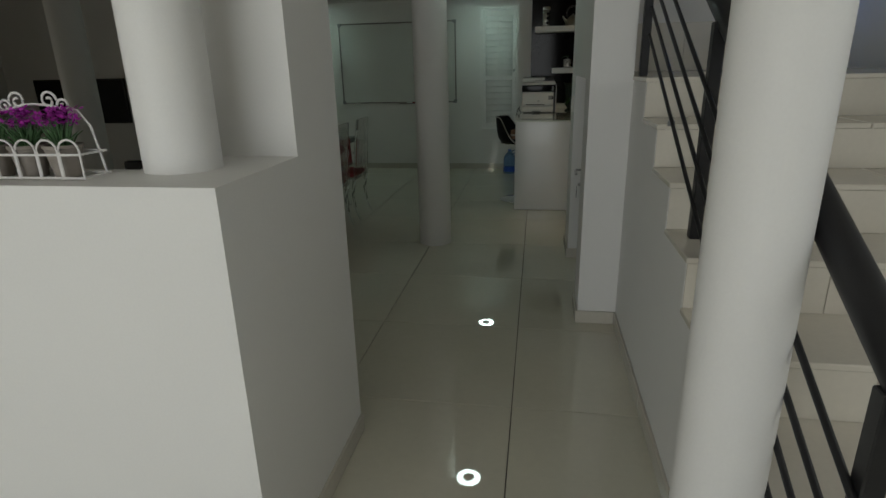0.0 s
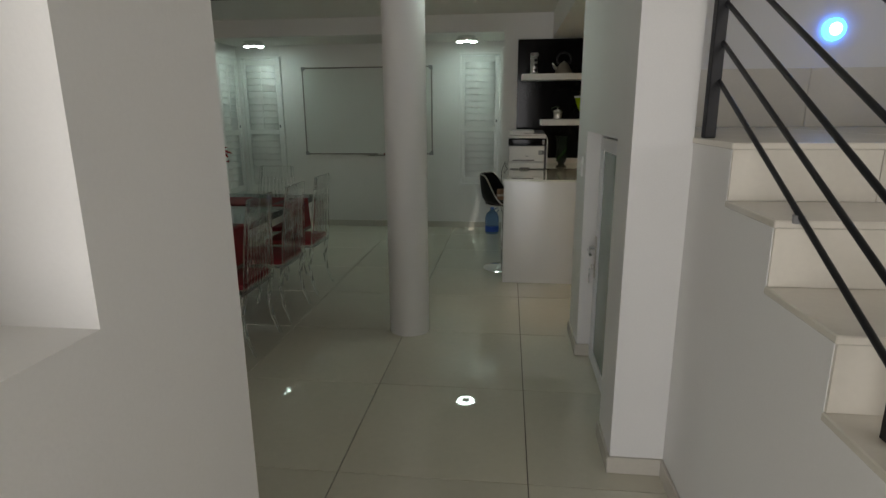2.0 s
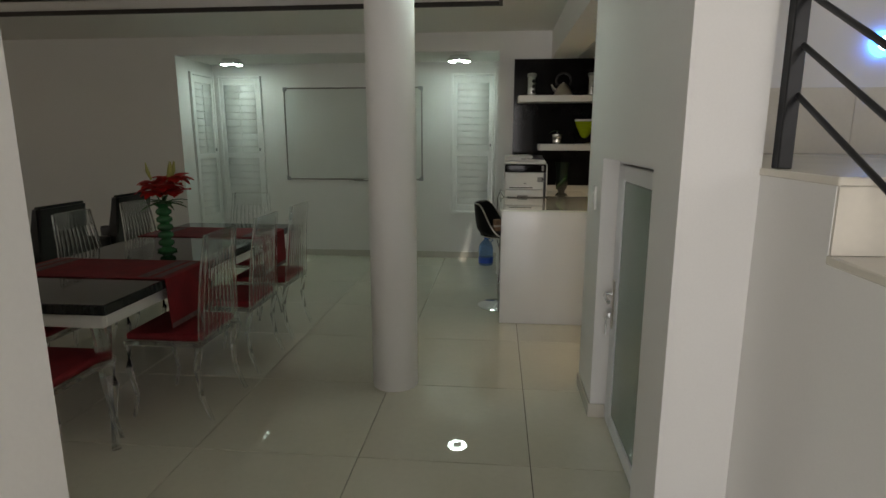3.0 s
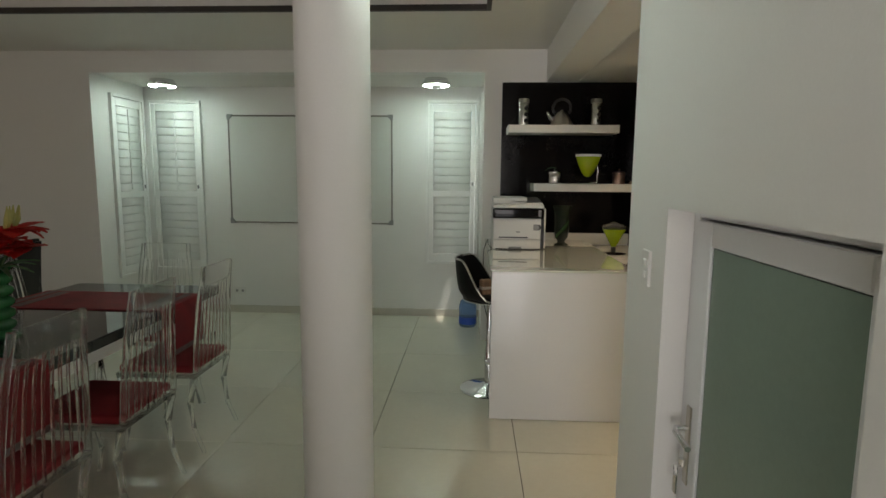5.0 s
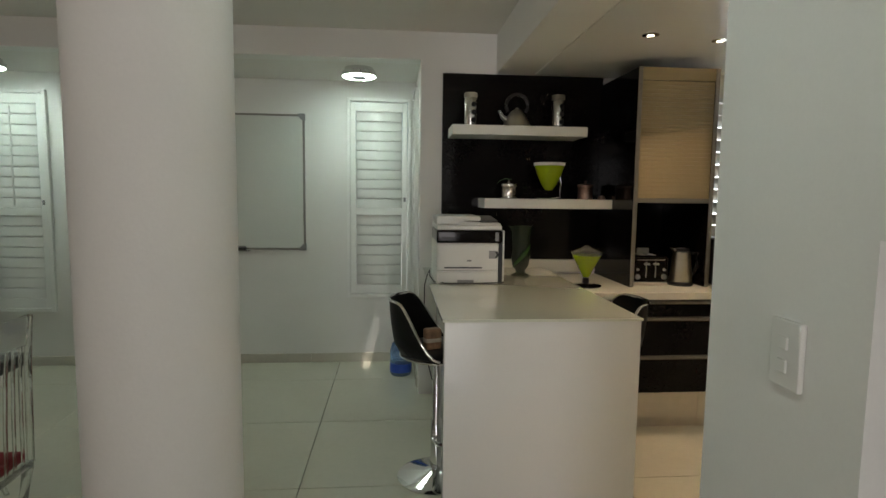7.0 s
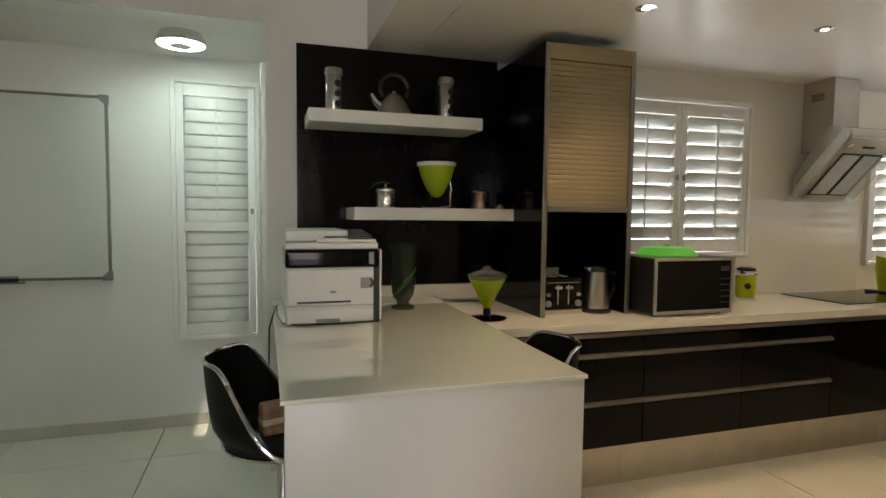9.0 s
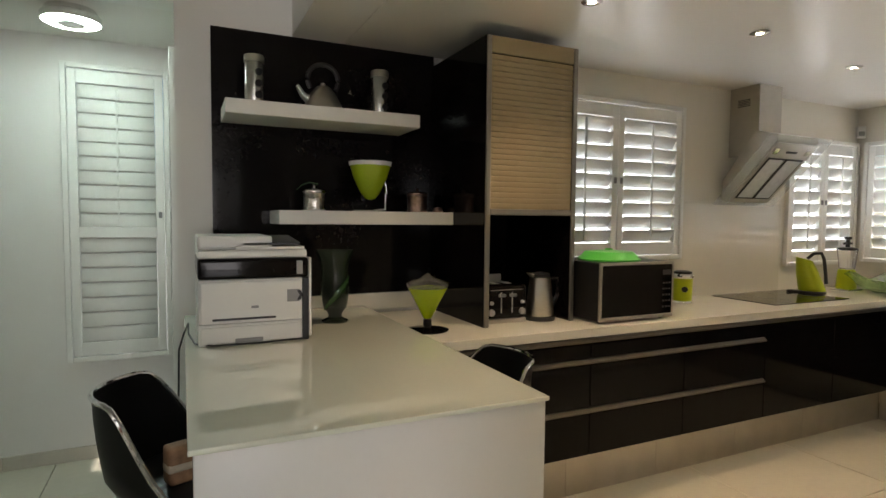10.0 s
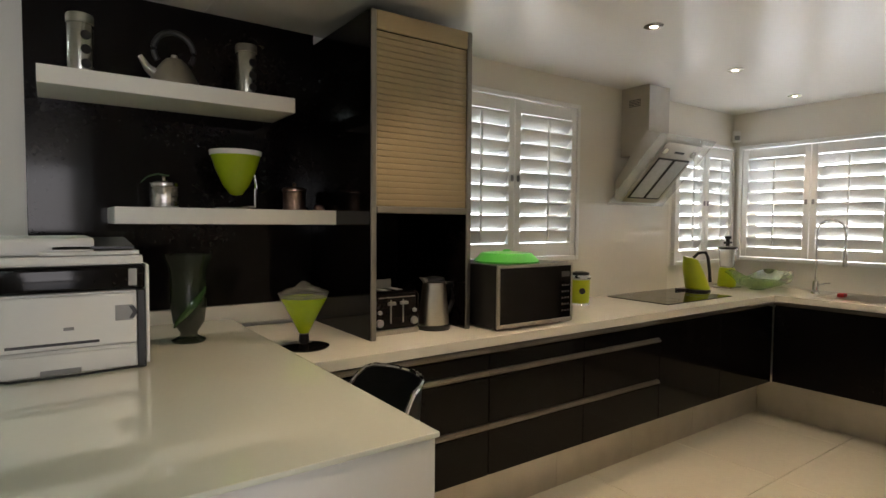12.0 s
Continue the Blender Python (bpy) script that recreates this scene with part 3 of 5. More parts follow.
# ---- light fittings ----
def ring_lamp(x, y, z, glow):
    lamp = thing("ceiling_lamp", "round chrome ceiling lamp with a bright white diffuser", "ceiling lamp", (x, y, z), group="round ceiling lamps")
    part("body", lathe([(0, 0), (0.104, 0), (0.107, -0.006), (0.107, -0.022), (0.12, -0.026), (0.125, -0.032), (0.124, -0.058), (0.12, -0.06), (0.119, -0.0522), (0, -0.052)], 48), M_CHROME, lamp, smooth=True)
    part("diffuser", lathe([(0.06, -0.0525), (0.117, -0.0525), (0.116, -0.061), (0.11, -0.065), (0.07, -0.066), (0.061, -0.062), (0.06, -0.0525)], 48), glow, lamp, "glowing white ring", smooth=True)
    part("cap", lathe([(0, -0.0525), (0.058, -0.0525), (0.056, -0.07), (0.05, -0.074), (0, -0.075)], 28), M_CHROME, lamp, smooth=True)


for p, glow in zip(RING_LAMPS, (M_LED, M_LED, M_LED_STRONG)):
    ring_lamp(*p, glow)


def downlight(x, y, z):
    lamp = thing("downlight", "small recessed chrome downlight, lit", "downlight", (x, y, z), group="recessed kitchen downlights")
    part("trim_ring", lathe([(0.017, -0.001), (0.042, -0.001), (0.043, -0.005), (0.018, -0.008), (0.017, -0.001)], 28), M_CHROME, lamp, smooth=True)
    part("bulb", lathe([(0, -0.002), (0.0165, -0.002), (0.015, -0.006), (0, -0.007)], 20), M_HALOGEN, lamp, "glowing bulb", smooth=True)


# fittings for the seen downlights and for the unseen ones added as fill
for dx, dy in DOWNLIGHTS + ADDED_DOWNLIGHTS:
    downlight(dx, dy, KCEIL)


def stair_light():
    lamp = thing("wall_light", "round blue LED wall light above the landing", "wall light", (2.35, 4.668, 1.92))
    bm = lathe([(0, 0), (0.06, 0), (0.06, 0.02), (0.055, 0.026), (0.035, 0.028), (0, 0.028)], 32)
    bmesh.ops.rotate(bm, verts=bm.verts, cent=(0, 0, 0), matrix=Matrix.Rotation(radians(90), 3, "X"))
    part("ring", bm, M_BLUELED, lamp, "glowing blue ring", smooth=True)
    bm = lathe([(0, 0.0285), (0.034, 0.0285), (0.03, 0.034), (0, 0.037)], 24)
    bmesh.ops.rotate(bm, verts=bm.verts, cent=(0, 0, 0), matrix=Matrix.Rotation(radians(90), 3, "X"))
    part("lens", bm, M_CYANLED, lamp, "pale cyan lens", smooth=True)


stair_light()


# ---- whiteboard, socket, switch ----
def whiteboard():
    w, h = 1.695, 1.1
    b = thing("whiteboard", "large wall-mounted whiteboard with aluminium frame and grey corners", "whiteboard", (-2.12, ALC_Y, 0.958))
    part("board", box(0.012, w - 0.012, -0.014, -0.001, 0.012, h - 0.012), M_WHITEBOARD, b)
    for n, (x0, x1, z0, z1) in enumerate(((0, w, 0, 0.016), (0, w, h - 0.016, h), (0, 0.016, 0.016, h - 0.016), (w - 0.016, w, 0.016, h - 0.016))):
        part("frame_rail", box(x0, x1, -0.02, -0.001, z0, z1, bev=0.003, seg=1), M_ALUM_EDGE, b)
    for x, z in ((0, 0), (w, 0), (0, h), (w, h)):
        sx, sz = (1 if x == 0 else -1), (1 if z == 0 else -1)
        bm = prism([(x - sx * 0.006, z - sz * 0.006), (x + sx * 0.05, z - sz * 0.006), (x + sx * 0.05, z + sz * 0.016), (x + sx * 0.016, z + sz * 0.05), (x - sx * 0.006, z + sz * 0.05)], "y", -0.026, -0.0005, bev=0.003)
        part("corner_cap", bm, M_GREY, b, "grey plastic corner")
    part("pen_tray", box(0.85, 1.25, -0.055, -0.021, -0.012, -0.002, bev=0.002, seg=1), M_ALUM_EDGE, b)
    e = thing("board_eraser", "dark felt eraser lying on the pen tray", "eraser", (-2.12 + 1.16, ALC_Y - 0.04, 0.958 - 0.002))
    part("felt", box(-0.06, 0.06, -0.014, 0.014, 0, 0.022, bev=0.003, seg=1), M_BLACK, e)
    part("grip", box(-0.058, 0.058, -0.013, 0.013, 0.022, 0.034, bev=0.003, seg=1), M_GREY, e)
    p = thing("board_marker", "red capped marker lying on the pen tray", "marker", (-2.12 + 1.02, ALC_Y - 0.04, 0.958 + 0.006))
    part("barrel", tube([(-0.05, 0, 0), (0.03, 0, 0)], 0.008, 10), M_PRINTER, p)
    part("cap", tube([(0.031, 0, 0), (0.065, 0, 0)], 0.0085, 10), M_RED, p)


whiteboard()


def wall_plate(name, label, category, at, rz, w, h, extra):
    t = thing(name, label, category, at, rz)
    part("plate", box(-w / 2, w / 2, -0.012, 0, -h / 2, h / 2, bev=0.004), M_PRINTER, t)
    for x, z, rw, rh in extra:
        part("rocker" if "switch" in name else "outlet", box(x - rw, x + rw, -0.017, -0.012, z - rh, z + rh, bev=0.002, seg=1), M_PRINTER if "switch" in name else M_GREY, t)


wall_plate("light_switch", "white plastic light switch on the wall", "light switch", (DOORWALL_X, 4.562, 1.16), -90, 0.075, 0.12, [(0, 0.02, 0.012, 0.012), (0, -0.02, 0.012, 0.012)])
wall_plate("wall_socket", "white double wall socket above the skirting", "socket", (-2.06, ALC_Y, 0.235), 0, 0.12, 0.075, [(-0.03, 0, 0.012, 0.012), (0.03, 0, 0.012, 0.012)])


# ---- television on the far wall ----
def television():
    t = thing("television", "black flat television hung on the wall", "television", (-6.5, PANEL_Y, 0.78))
    part("case", box(0, 1.45, -0.05, -0.001, 0, 0.62, bev=0.008), M_BLACK, t)
    part("screen", box(0.02, 1.43, -0.053, -0.0505, 0.03, 0.60), M_SCREEN, t)


television()


# ---- dining table and what lies on it ----
TX0, TX1, TY0, TY1, TZ = -2.15, -1.22, 3.76, 6.10, 0.75


def dining_table():
    t = thing("dining_table", "long dining table with black glass top and clear legs", "table", ((TX0 + TX1) / 2, (TY0 + TY1) / 2, 0))
    hw, hl = (TX1 - TX0) / 2, (TY1 - TY0) / 2
    part("tabletop", box(-hw, hw, -hl, hl, TZ - 0.05, TZ, bev=0.006), M_BLACK_GLASS, t)
    bm = box(-hw + 0.06, hw - 0.06, -hl + 0.06, -hl + 0.085, TZ - 0.13, TZ - 0.051, bev=0.004, seg=1)
    box(-hw + 0.06, hw - 0.06, hl - 0.085, hl - 0.06, TZ - 0.13, TZ - 0.051, bev=0.004, seg=1, bm=bm)
    box(-hw + 0.06, -hw + 0.085, -hl + 0.085, hl - 0.085, TZ - 0.13, TZ - 0.051, bev=0.004, seg=1, bm=bm)
    box(hw - 0.085, hw - 0.06, -hl + 0.085, hl - 0.085, TZ - 0.13, TZ - 0.051, bev=0.004, seg=1, bm=bm)
    part("apron", bm, M_SHELF, t, "cream apron under the top")
    for sx in (-1, 1):
        for sy in (-1, 1):
            x, y = sx * (hw - 0.12), sy * (hl - 0.12)
            part("leg", tube([(x, y, TZ - 0.052), (x, y, TZ - 0.12), (x - sx * 0.02, y - sy * 0.02, 0.35), (x + sx * 0.02, y + sy * 0.02, 0.0)], [0.045, 0.045, 0.028, 0.022], 14), M_ACRYLIC, t, "clear acrylic leg", smooth=True)


dining_table()


def table_runner(y, w):
    """A cloth laid across the table, its end hanging over the side."""
    r = thing("table_runner", "red patterned cloth runner laid across the table", "table runner", (TX1, y, TZ), group="runners on the table")
    left = -(TX1 - TX0)
    over = [(left - 0.016, -0.2), (left - 0.012, 0.002), (left - 0.002, 0.007), (-0.6, 0.0062), (-0.002, 0.007), (0.009, 0.003), (0.014, -0.12), (0.022, -0.26)]
    under = [(0.018, -0.26), (0.010, -0.12), (0.004, 0.0), (0.0005, 0.002), (-0.6, 0.0022), (left - 0.0005, 0.002), (left - 0.006, 0.0), (left - 0.012, -0.2)]
    cloth = part("cloth", prism(over + under, "y", -w / 2, w / 2), M_RED, r)
    # woven bands near the ends and a hem on the hanging flap
    for x0, x1 in ((-0.16, -0.1), (-0.075, -0.03), (left + 0.03, left + 0.075), (left + 0.1, left + 0.16)):
        part("woven_band", box(x0, x1, -w / 2 + 0.02, w / 2 - 0.02, 0.0066, 0.0082), M_BAND, cloth, "grey woven band")
    part("hem", box(0.0225, 0.0245, -w / 2, w / 2, -0.262, -0.235), M_BAND, cloth, "darker stitched hem")


M_BAND = mat("runner_band", (0.13, 0.075, 0.07), 0.8, var=0.4, scale=25, fine=240, bump=0.3)
for y in (4.42, 5.62):
    table_runner(y, 0.42)


M_BUD = mat("bud", (0.4, 0.4, 0.12), 0.5)


def flower_vase():
    v = thing("flower_vase", "green beaded glass vase with red lilies on the table", "vase", (-1.64, 4.93, TZ))
    prof = [(0, 0), (0.055, 0), (0.06, 0.012), (0.03, 0.025)]
    for k in range(5):
        z = 0.03 + 0.05 * k
        prof += [(0.026, z), (0.044, z + 0.012), (0.048, z + 0.025), (0.044, z + 0.038), (0.026, z + 0.05)]
    prof += [(0.05, 0.30), (0.06, 0.31), (0.055, 0.31), (0.02, 0.29), (0, 0.29)]
    part("vase", lathe(prof, 28), M_GREENGLASS, v, smooth=True)
    rnd = random.Random(5)
    bm, leaf = bmesh.new(), bmesh.new()

    def petal(target, base, way, length, width, curl):
        side = way.cross(Vector((0, 0, 1)))
        side = side.normalized() if side.length > 0.05 else Vector((1, 0, 0))
        rows = []
        for k in range(6):
            s = k / 5
            p = base + way * length * s + Vector((0, 0, -curl * s * s))
            wv = width * math.sin(math.pi * min(0.97, 0.12 + 0.85 * s))
            rows.append([target.verts.new(p - side * wv), target.verts.new(p + Vector((0, 0, -0.006))), target.verts.new(p + side * wv)])
        for a, b in zip(rows, rows[1:]):
            target.faces.new((a[0], a[1], b[1], b[0]))
            target.faces.new((a[1], a[2], b[2], b[1]))
    for n in range(19):
        a = 2 * math.pi * n / 19 * 3 + rnd.uniform(-0.2, 0.2)
        rr = rnd.uniform(0.01, 0.12)
        c = Vector((rr * math.cos(a), rr * math.sin(a), rnd.uniform(0.36, 0.50)))
        for k in range(6):
            b = a + 2 * math.pi * k / 6
            petal(bm, c, Vector((math.cos(b), math.sin(b), rnd.uniform(0.1, 0.5))).normalized(), rnd.uniform(0.085, 0.12), 0.046, rnd.uniform(0.02, 0.06))
    for n in range(10):
        a = 2 * math.pi * n / 10
        petal(leaf, Vector((0, 0, 0.31)), Vector((math.cos(a), math.sin(a), rnd.uniform(0.1, 0.7))).normalized(), 0.16, 0.014, 0.05)
    for n in range(6):
        a = rnd.uniform(0, 6.28)
        p = Vector((0.06 * math.cos(a), 0.06 * math.sin(a), 0.46))
        bud = tube([p, p + Vector((0.02 * math.cos(a), 0.02 * math.sin(a), 0.05)), p + Vector((0.03 * math.cos(a), 0.03 * math.sin(a), 0.11))], [0.006, 0.012, 0.002], 8)
        part("bud", bud, M_BUD, v, "pale green bud")
    for n in range(6):
        a = 2 * math.pi * n / 6
        tube([(0, 0, 0.28), (0.06 * math.cos(a), 0.06 * math.sin(a), 0.42)], 0.003, 6, bm=leaf)
    part("blossoms", bm, M_REDPETAL, v, "red lily blossoms")
    part("leaves", leaf, M_LEAF, v)


flower_vase()


# ---- acrylic dining chairs ----
def dining_chair(at, rz, first=None):
    """Faces +x: the seat runs from its backrest at x = 0 forward."""
    if first:
        return copy_thing(first, pose(*at, 0, 0, rz))
    c = thing("dining_chair", "clear acrylic dining chair with slatted back and red seat pad", "chair", at, rz, "acrylic chairs round the dining table")
    w = 0.21
    part("seat", box(-0.005, 0.42, -w, w, 0.405, 0.43, bev=0.006), M_ACRYLIC, c)
    part("seat_pad", box(0.012, 0.41, -w + 0.012, w - 0.012, 0.431, 0.47, bev=0.016, seg=3), M_RED, c, "red fabric seat pad", smooth=True)
    for s in (-1, 1):
        part("back_post", tube([(0.0, s * (w - 0.012), 0.43), (-0.01, s * (w - 0.02), 0.6), (-0.026, s * (w - 0.037), 0.80), (-0.05, s * (w - 0.055), 0.985)], 0.013, 10), M_ACRYLIC, c, smooth=True)
        part("leg", tube([(0.01, s * (w - 0.014), 0.405), (0.035, s * (w - 0.014), 0.27), (0.02, s * (w - 0.014), 0.13), (-0.03, s * (w - 0.01), 0.0)], [0.019, 0.016, 0.013, 0.011], 10), M_ACRYLIC, c, smooth=True)
        part("leg", tube([(0.40, s * (w - 0.014), 0.405), (0.41, s * (w - 0.014), 0.28), (0.38, s * (w - 0.014), 0.12), (0.405, s * (w - 0.01), 0.0)], [0.021, 0.016, 0.012, 0.011], 10), M_ACRYLIC, c, smooth=True)
    part("top_rail", prism([(-0.06, 0.99), (-0.042, 0.987), (-0.029, 0.88), (-0.046, 0.878)], "y", -w + 0.06, w - 0.06, bev=0.004), M_ACRYLIC, c)
    for k in range(8):
        y = (k - 3.5) * 0.044
        part("back_slat", tube([(-0.002, y, 0.431), (-0.01, y * 0.95, 0.6), (-0.024, y * 0.86, 0.78), (-0.037, y * 0.8, 0.88)], 0.0065, 8), M_ACRYLIC, c, smooth=True)
    return c


first_chair = dining_chair((-1.03, 5.575, 0), 180)
for y in (4.97, 4.37):
    dining_chair((-1.03, y, 0), 180, first_chair)
for y in (5.65, 5.0, 4.35):
    dining_chair((-2.28, y, 0), 0, first_chair)
dining_chair((-1.70, 6.30, 0), -90, first_chair)
dining_chair((-1.56, 3.55, 0), 90, first_chair)


# ---- ledge planter ----
def planter():
    p = thing("flower_planter", "white wrought-iron basket with potted purple flowers on the ledge", "planter", (-0.53, 1.36, 1.21))
    w, d = 0.30, 0.09
    iron = 0.0032
    for n in range(6):
        x = -w / 2 - 0.004 + n * w / 5 - 0.02
        part("hoop", tube([(x - 0.0, -d / 2, 0.002)] + arc((x + 0.028, -d / 2, 0.07), 0.028, 180, 0, 8) + [(x + 0.056, -d / 2, 0.002)], iron * 0.8, 6), M_IRON, p, smooth=True)
    for z in (0.006, 0.062):
        part("rail", tube([(-w / 2 - 0.02, -d / 2, z), (w / 2 + 0.03, -d / 2, z), (w / 2 + 0.03, d / 2, z), (-w / 2 - 0.02, d / 2, z)], iron, 6, closed=True), M_IRON, p, smooth=True)
    back = [(-w / 2, d / 2, 0.0), (-w / 2, d / 2, 0.12), (-w / 2 + 0.03, d / 2, 0.16)]
    part("back_frame", tube(back + [(x, d / 2, 0.165 + 0.012 * math.cos(x * 20)) for x in (-0.09, -0.04, 0.0, 0.04, 0.09)] + [(w / 2 - 0.03, d / 2, 0.16), (w / 2, d / 2, 0.12), (w / 2 + 0.02, d / 2, 0.0)], iron, 6), M_IRON, p, smooth=True)
    for s in (-1, 1):
        spiral = [(s * (0.045 + (0.024 - 0.0011 * k) * math.cos(k * 0.5)), d / 2, 0.185 + (0.024 - 0.0011 * k) * math.sin(k * 0.5)) for k in range(18)]
        part("scroll", tube(spiral, iron, 6), M_IRON, p, smooth=True)
        spiral = [(s * (0.085 + (0.018 - 0.0009 * k) * math.cos(3.1 - k * 0.5)), d / 2, 0.172 + (0.018 - 0.0009 * k) * math.sin(3.1 - k * 0.5)) for k in range(17)]
        part("scroll", tube(spiral, iron, 6), M_IRON, p, smooth=True)
    rnd = random.Random(11)
    for n in range(3):
        x0 = -0.1 + n * 0.1
        pot = part("pot", lathe([(0, 0), (0.03, 0), (0.042, 0.07), (0.045, 0.072), (0.045, 0.08), (0.04, 0.08), (0.037, 0.06), (0, 0.06)], 22, (x0, 0, 0.002)), M_POT, p, smooth=True)
        leaf, flo = bmesh.new(), bmesh.new()
        for k in range(70):
            a, r = rnd.uniform(0, 6.28), rnd.uniform(0.01, 0.06)
            tip = Vector((x0 + r * math.cos(a), r * math.sin(a) * 0.8, rnd.uniform(0.10, 0.155)))
            root = Vector((x0 + 0.2 * (tip.x - x0), 0.2 * tip.y, 0.06))
            tube([root, root.lerp(tip, 0.6) + Vector((0, 0, 0.01)), tip], [0.0016, 0.0022, 0.0006], 4, bm=leaf)
        for k in range(80):
            a, r = rnd.uniform(0, 6.28), rnd.uniform(0, 0.055)
            c = Vector((x0 + r * math.cos(a), r * math.sin(a), rnd.uniform(0.125, 0.168)))
            for q in range(5):
                b = rnd.uniform(0, 6.28)
                u = Vector((math.cos(b), math.sin(b), rnd.uniform(-0.2, 0.8))) * rnd.uniform(0.009, 0.017)
                s = u.cross(Vector((0.1, 0.3, 1))).normalized() * 0.004
                flo.faces.new([flo.verts.new(c), flo.verts.new(c + u * 0.6 + s), flo.verts.new(c + u), flo.verts.new(c + u * 0.6 - s)])
        part("foliage", leaf, M_LEAF, pot)
        part("blossoms", flo, M_PURPLE, pot, "purple blossoms")


planter()


# ---- dark armchairs in the living area ----
def armchair(at, rz):
    c = thing("armchair", "black leather armchair with a tall curved back", "armchair", at, rz, "black armchairs in the living area")
    part("seat", box(-0.25, 0.27, -0.25, 0.25, 0.24, 0.44, bev=0.04, seg=3), M_LEATHER, c, smooth=True)
    part("back", prism([(-0.26, 0.3), (-0.18, 0.3), (-0.22, 0.6), (-0.29, 0.96), (-0.36, 0.96), (-0.31, 0.6)], "y", -0.25, 0.25, bev=0.02), M_LEATHER, c, smooth=True)
    for s in (-1, 1):
        part("arm", box(-0.26, 0.24, s * 0.29 - 0.04, s * 0.29 + 0.04, 0.2, 0.6, bev=0.03, seg=3), M_LEATHER, c, smooth=True)
        for x in (-0.2, 0.22):
            part("leg", lathe([(0, 0), (0.02, 0), (0.026, 0.245), (0, 0.245)], 14, (x, s * 0.2, 0)), M_CHROME, c)
    return c


ac = armchair((-3.25, 5.62, 0), 180)
copy_thing(ac, pose(-3.25, 6.5, 0, 0, 0, 180))


# ---- kitchen peninsula ----
PX0, PX1, PY0, PZ = 0.50, 1.345, 5.90, 0.92


def peninsula():
    t = thing("peninsula_counter", "white gloss breakfast counter with waterfall end and glass top", "counter", (PX0, PY0, 0))
    w, l = PX1 - PX0, PANEL_Y - 0.022 - PY0
    part("end_panel", box(0.012, w - 0.0, 0.0, 0.06, 0.002, PZ - 0.0125, bev=0.004, seg=3), M_WHITE_GLOSS, t, smooth=True)
    part("side_panel", box(0.10, 0.13, 0.061, l - 0.004, 0.002, 0.878), M_WHITE_GLOSS, t)
    part("worktop", box(0.012, w, 0.0605, l, 0.8785, PZ - 0.0125, bev=0.002), M_WHITE_GLOSS, t)
    part("glass_top", box(0.002, w + 0.006, -0.008, l - 0.01, PZ - 0.012, PZ, bev=0.003), M_GLASSTOP, t, "pale green glass laid over the worktop")


peninsula()

# ---- black splash panel with floating shelves ----
bp = thing("back_panel", "black gloss wall panel behind the shelves", "wall panel", (0.63, PANEL_Y, PZ + 0.06))
part("panel", box(0, 1.12, -0.02, -0.001, 0, 2.248 - PZ - 0.06, bev=0.001, seg=1), M_BLACK_GLOSS, bp)
up = thing("upstand", "pale stone upstand at the back of the counter", "upstand", (0.63, PANEL_Y, PZ))
part("upstand", box(0, 1.118, -0.034, -0.0005, -0.03, 0.058, bev=0.003), M_STONE, up)


def floating_shelf(x0, x1, z_top):
    s = thing("floating_shelf", "thick white floating shelf on the black panel", "shelf", (x0, PANEL_Y - 0.021, z_top), group="floating shelves")
    part("board", box(0, x1 - x0, -0.29, 0, -0.062, 0, bev=0.003), M_SHELF, s)


S1, S2 = 1.872, 1.405
floating_shelf(0.67, 1.55, S1)
floating_shelf(0.885, 1.735, S2)


# ---- appliance cabinet with roller door ----
CX0, CX1, CY0, CZ0, CZ1, KTOP = 1.735, 2.235, 6.92, 0.878, 2.19, 0.878


def roller_cabinet():
    c = thing("appliance_cabinet", "tall black cabinet with a champagne roller shutter, half closed", "cabinet", (CX0, CY0, CZ0))
    w, d, h = CX1 - CX0, PANEL_Y - 0.024 - CY0, CZ1 - CZ0
    part("side", box(0, 0.02, 0.012, d, 0.0, h), M_BLACK_GLOSS, c)
    part("side", box(w - 0.02, w, 0.012, d, 0.0, h), M_BLACK_GLOSS, c)
    part("back", box(0.02, w - 0.02, d - 0.012, d, 0.0, h), M_BLACK_GLOSS, c)
    part("top", box(0.02, w - 0.02, 0.012, d - 0.012, h - 0.02, h), M_BLACK_GLOSS, c)
    part("edge_strip", box(0.0, 0.024, 0.0, 0.0115, 0.0, h, bev=0.003, seg=1), M_ALUM_EDGE, c)
    part("edge_strip", box(w - 0.024, w, 0.0, 0.0115, 0.0, h, bev=0.003, seg=1), M_ALUM_EDGE, c)
    part("pelmet", box(0.025, w - 0.025, 0.003, 0.016, h - 0.075, h, bev=0.002, seg=1), M_ROLLER, c)
    z0 = 1.392 - CZ0
    n = 28
    me = mesh_only("slat", box(0.025, w - 0.025, 0.009, 0.019, 0, (h - 0.078 - z0 - 0.03) / n - 0.0018, bev=0.0014, seg=2), M_ROLLER, smooth=True)
    door = part("roller_backing", box(0.022, w - 0.022, 0.0195, 0.024, z0, h - 0.076), M_ROLLER, c)
    for k in range(n):
        piece("slat", me, door, (0, 0, z0 + 0.03 + k * (h - 0.078 - z0 - 0.03) / n))
    part("pull_bar", box(0.025, w - 0.025, 0.0, 0.02, z0, z0 + 0.028, bev=0.003, seg=1), M_ALUM_EDGE, door)


roller_cabinet()

# ---- base units ----
KF = 6.74


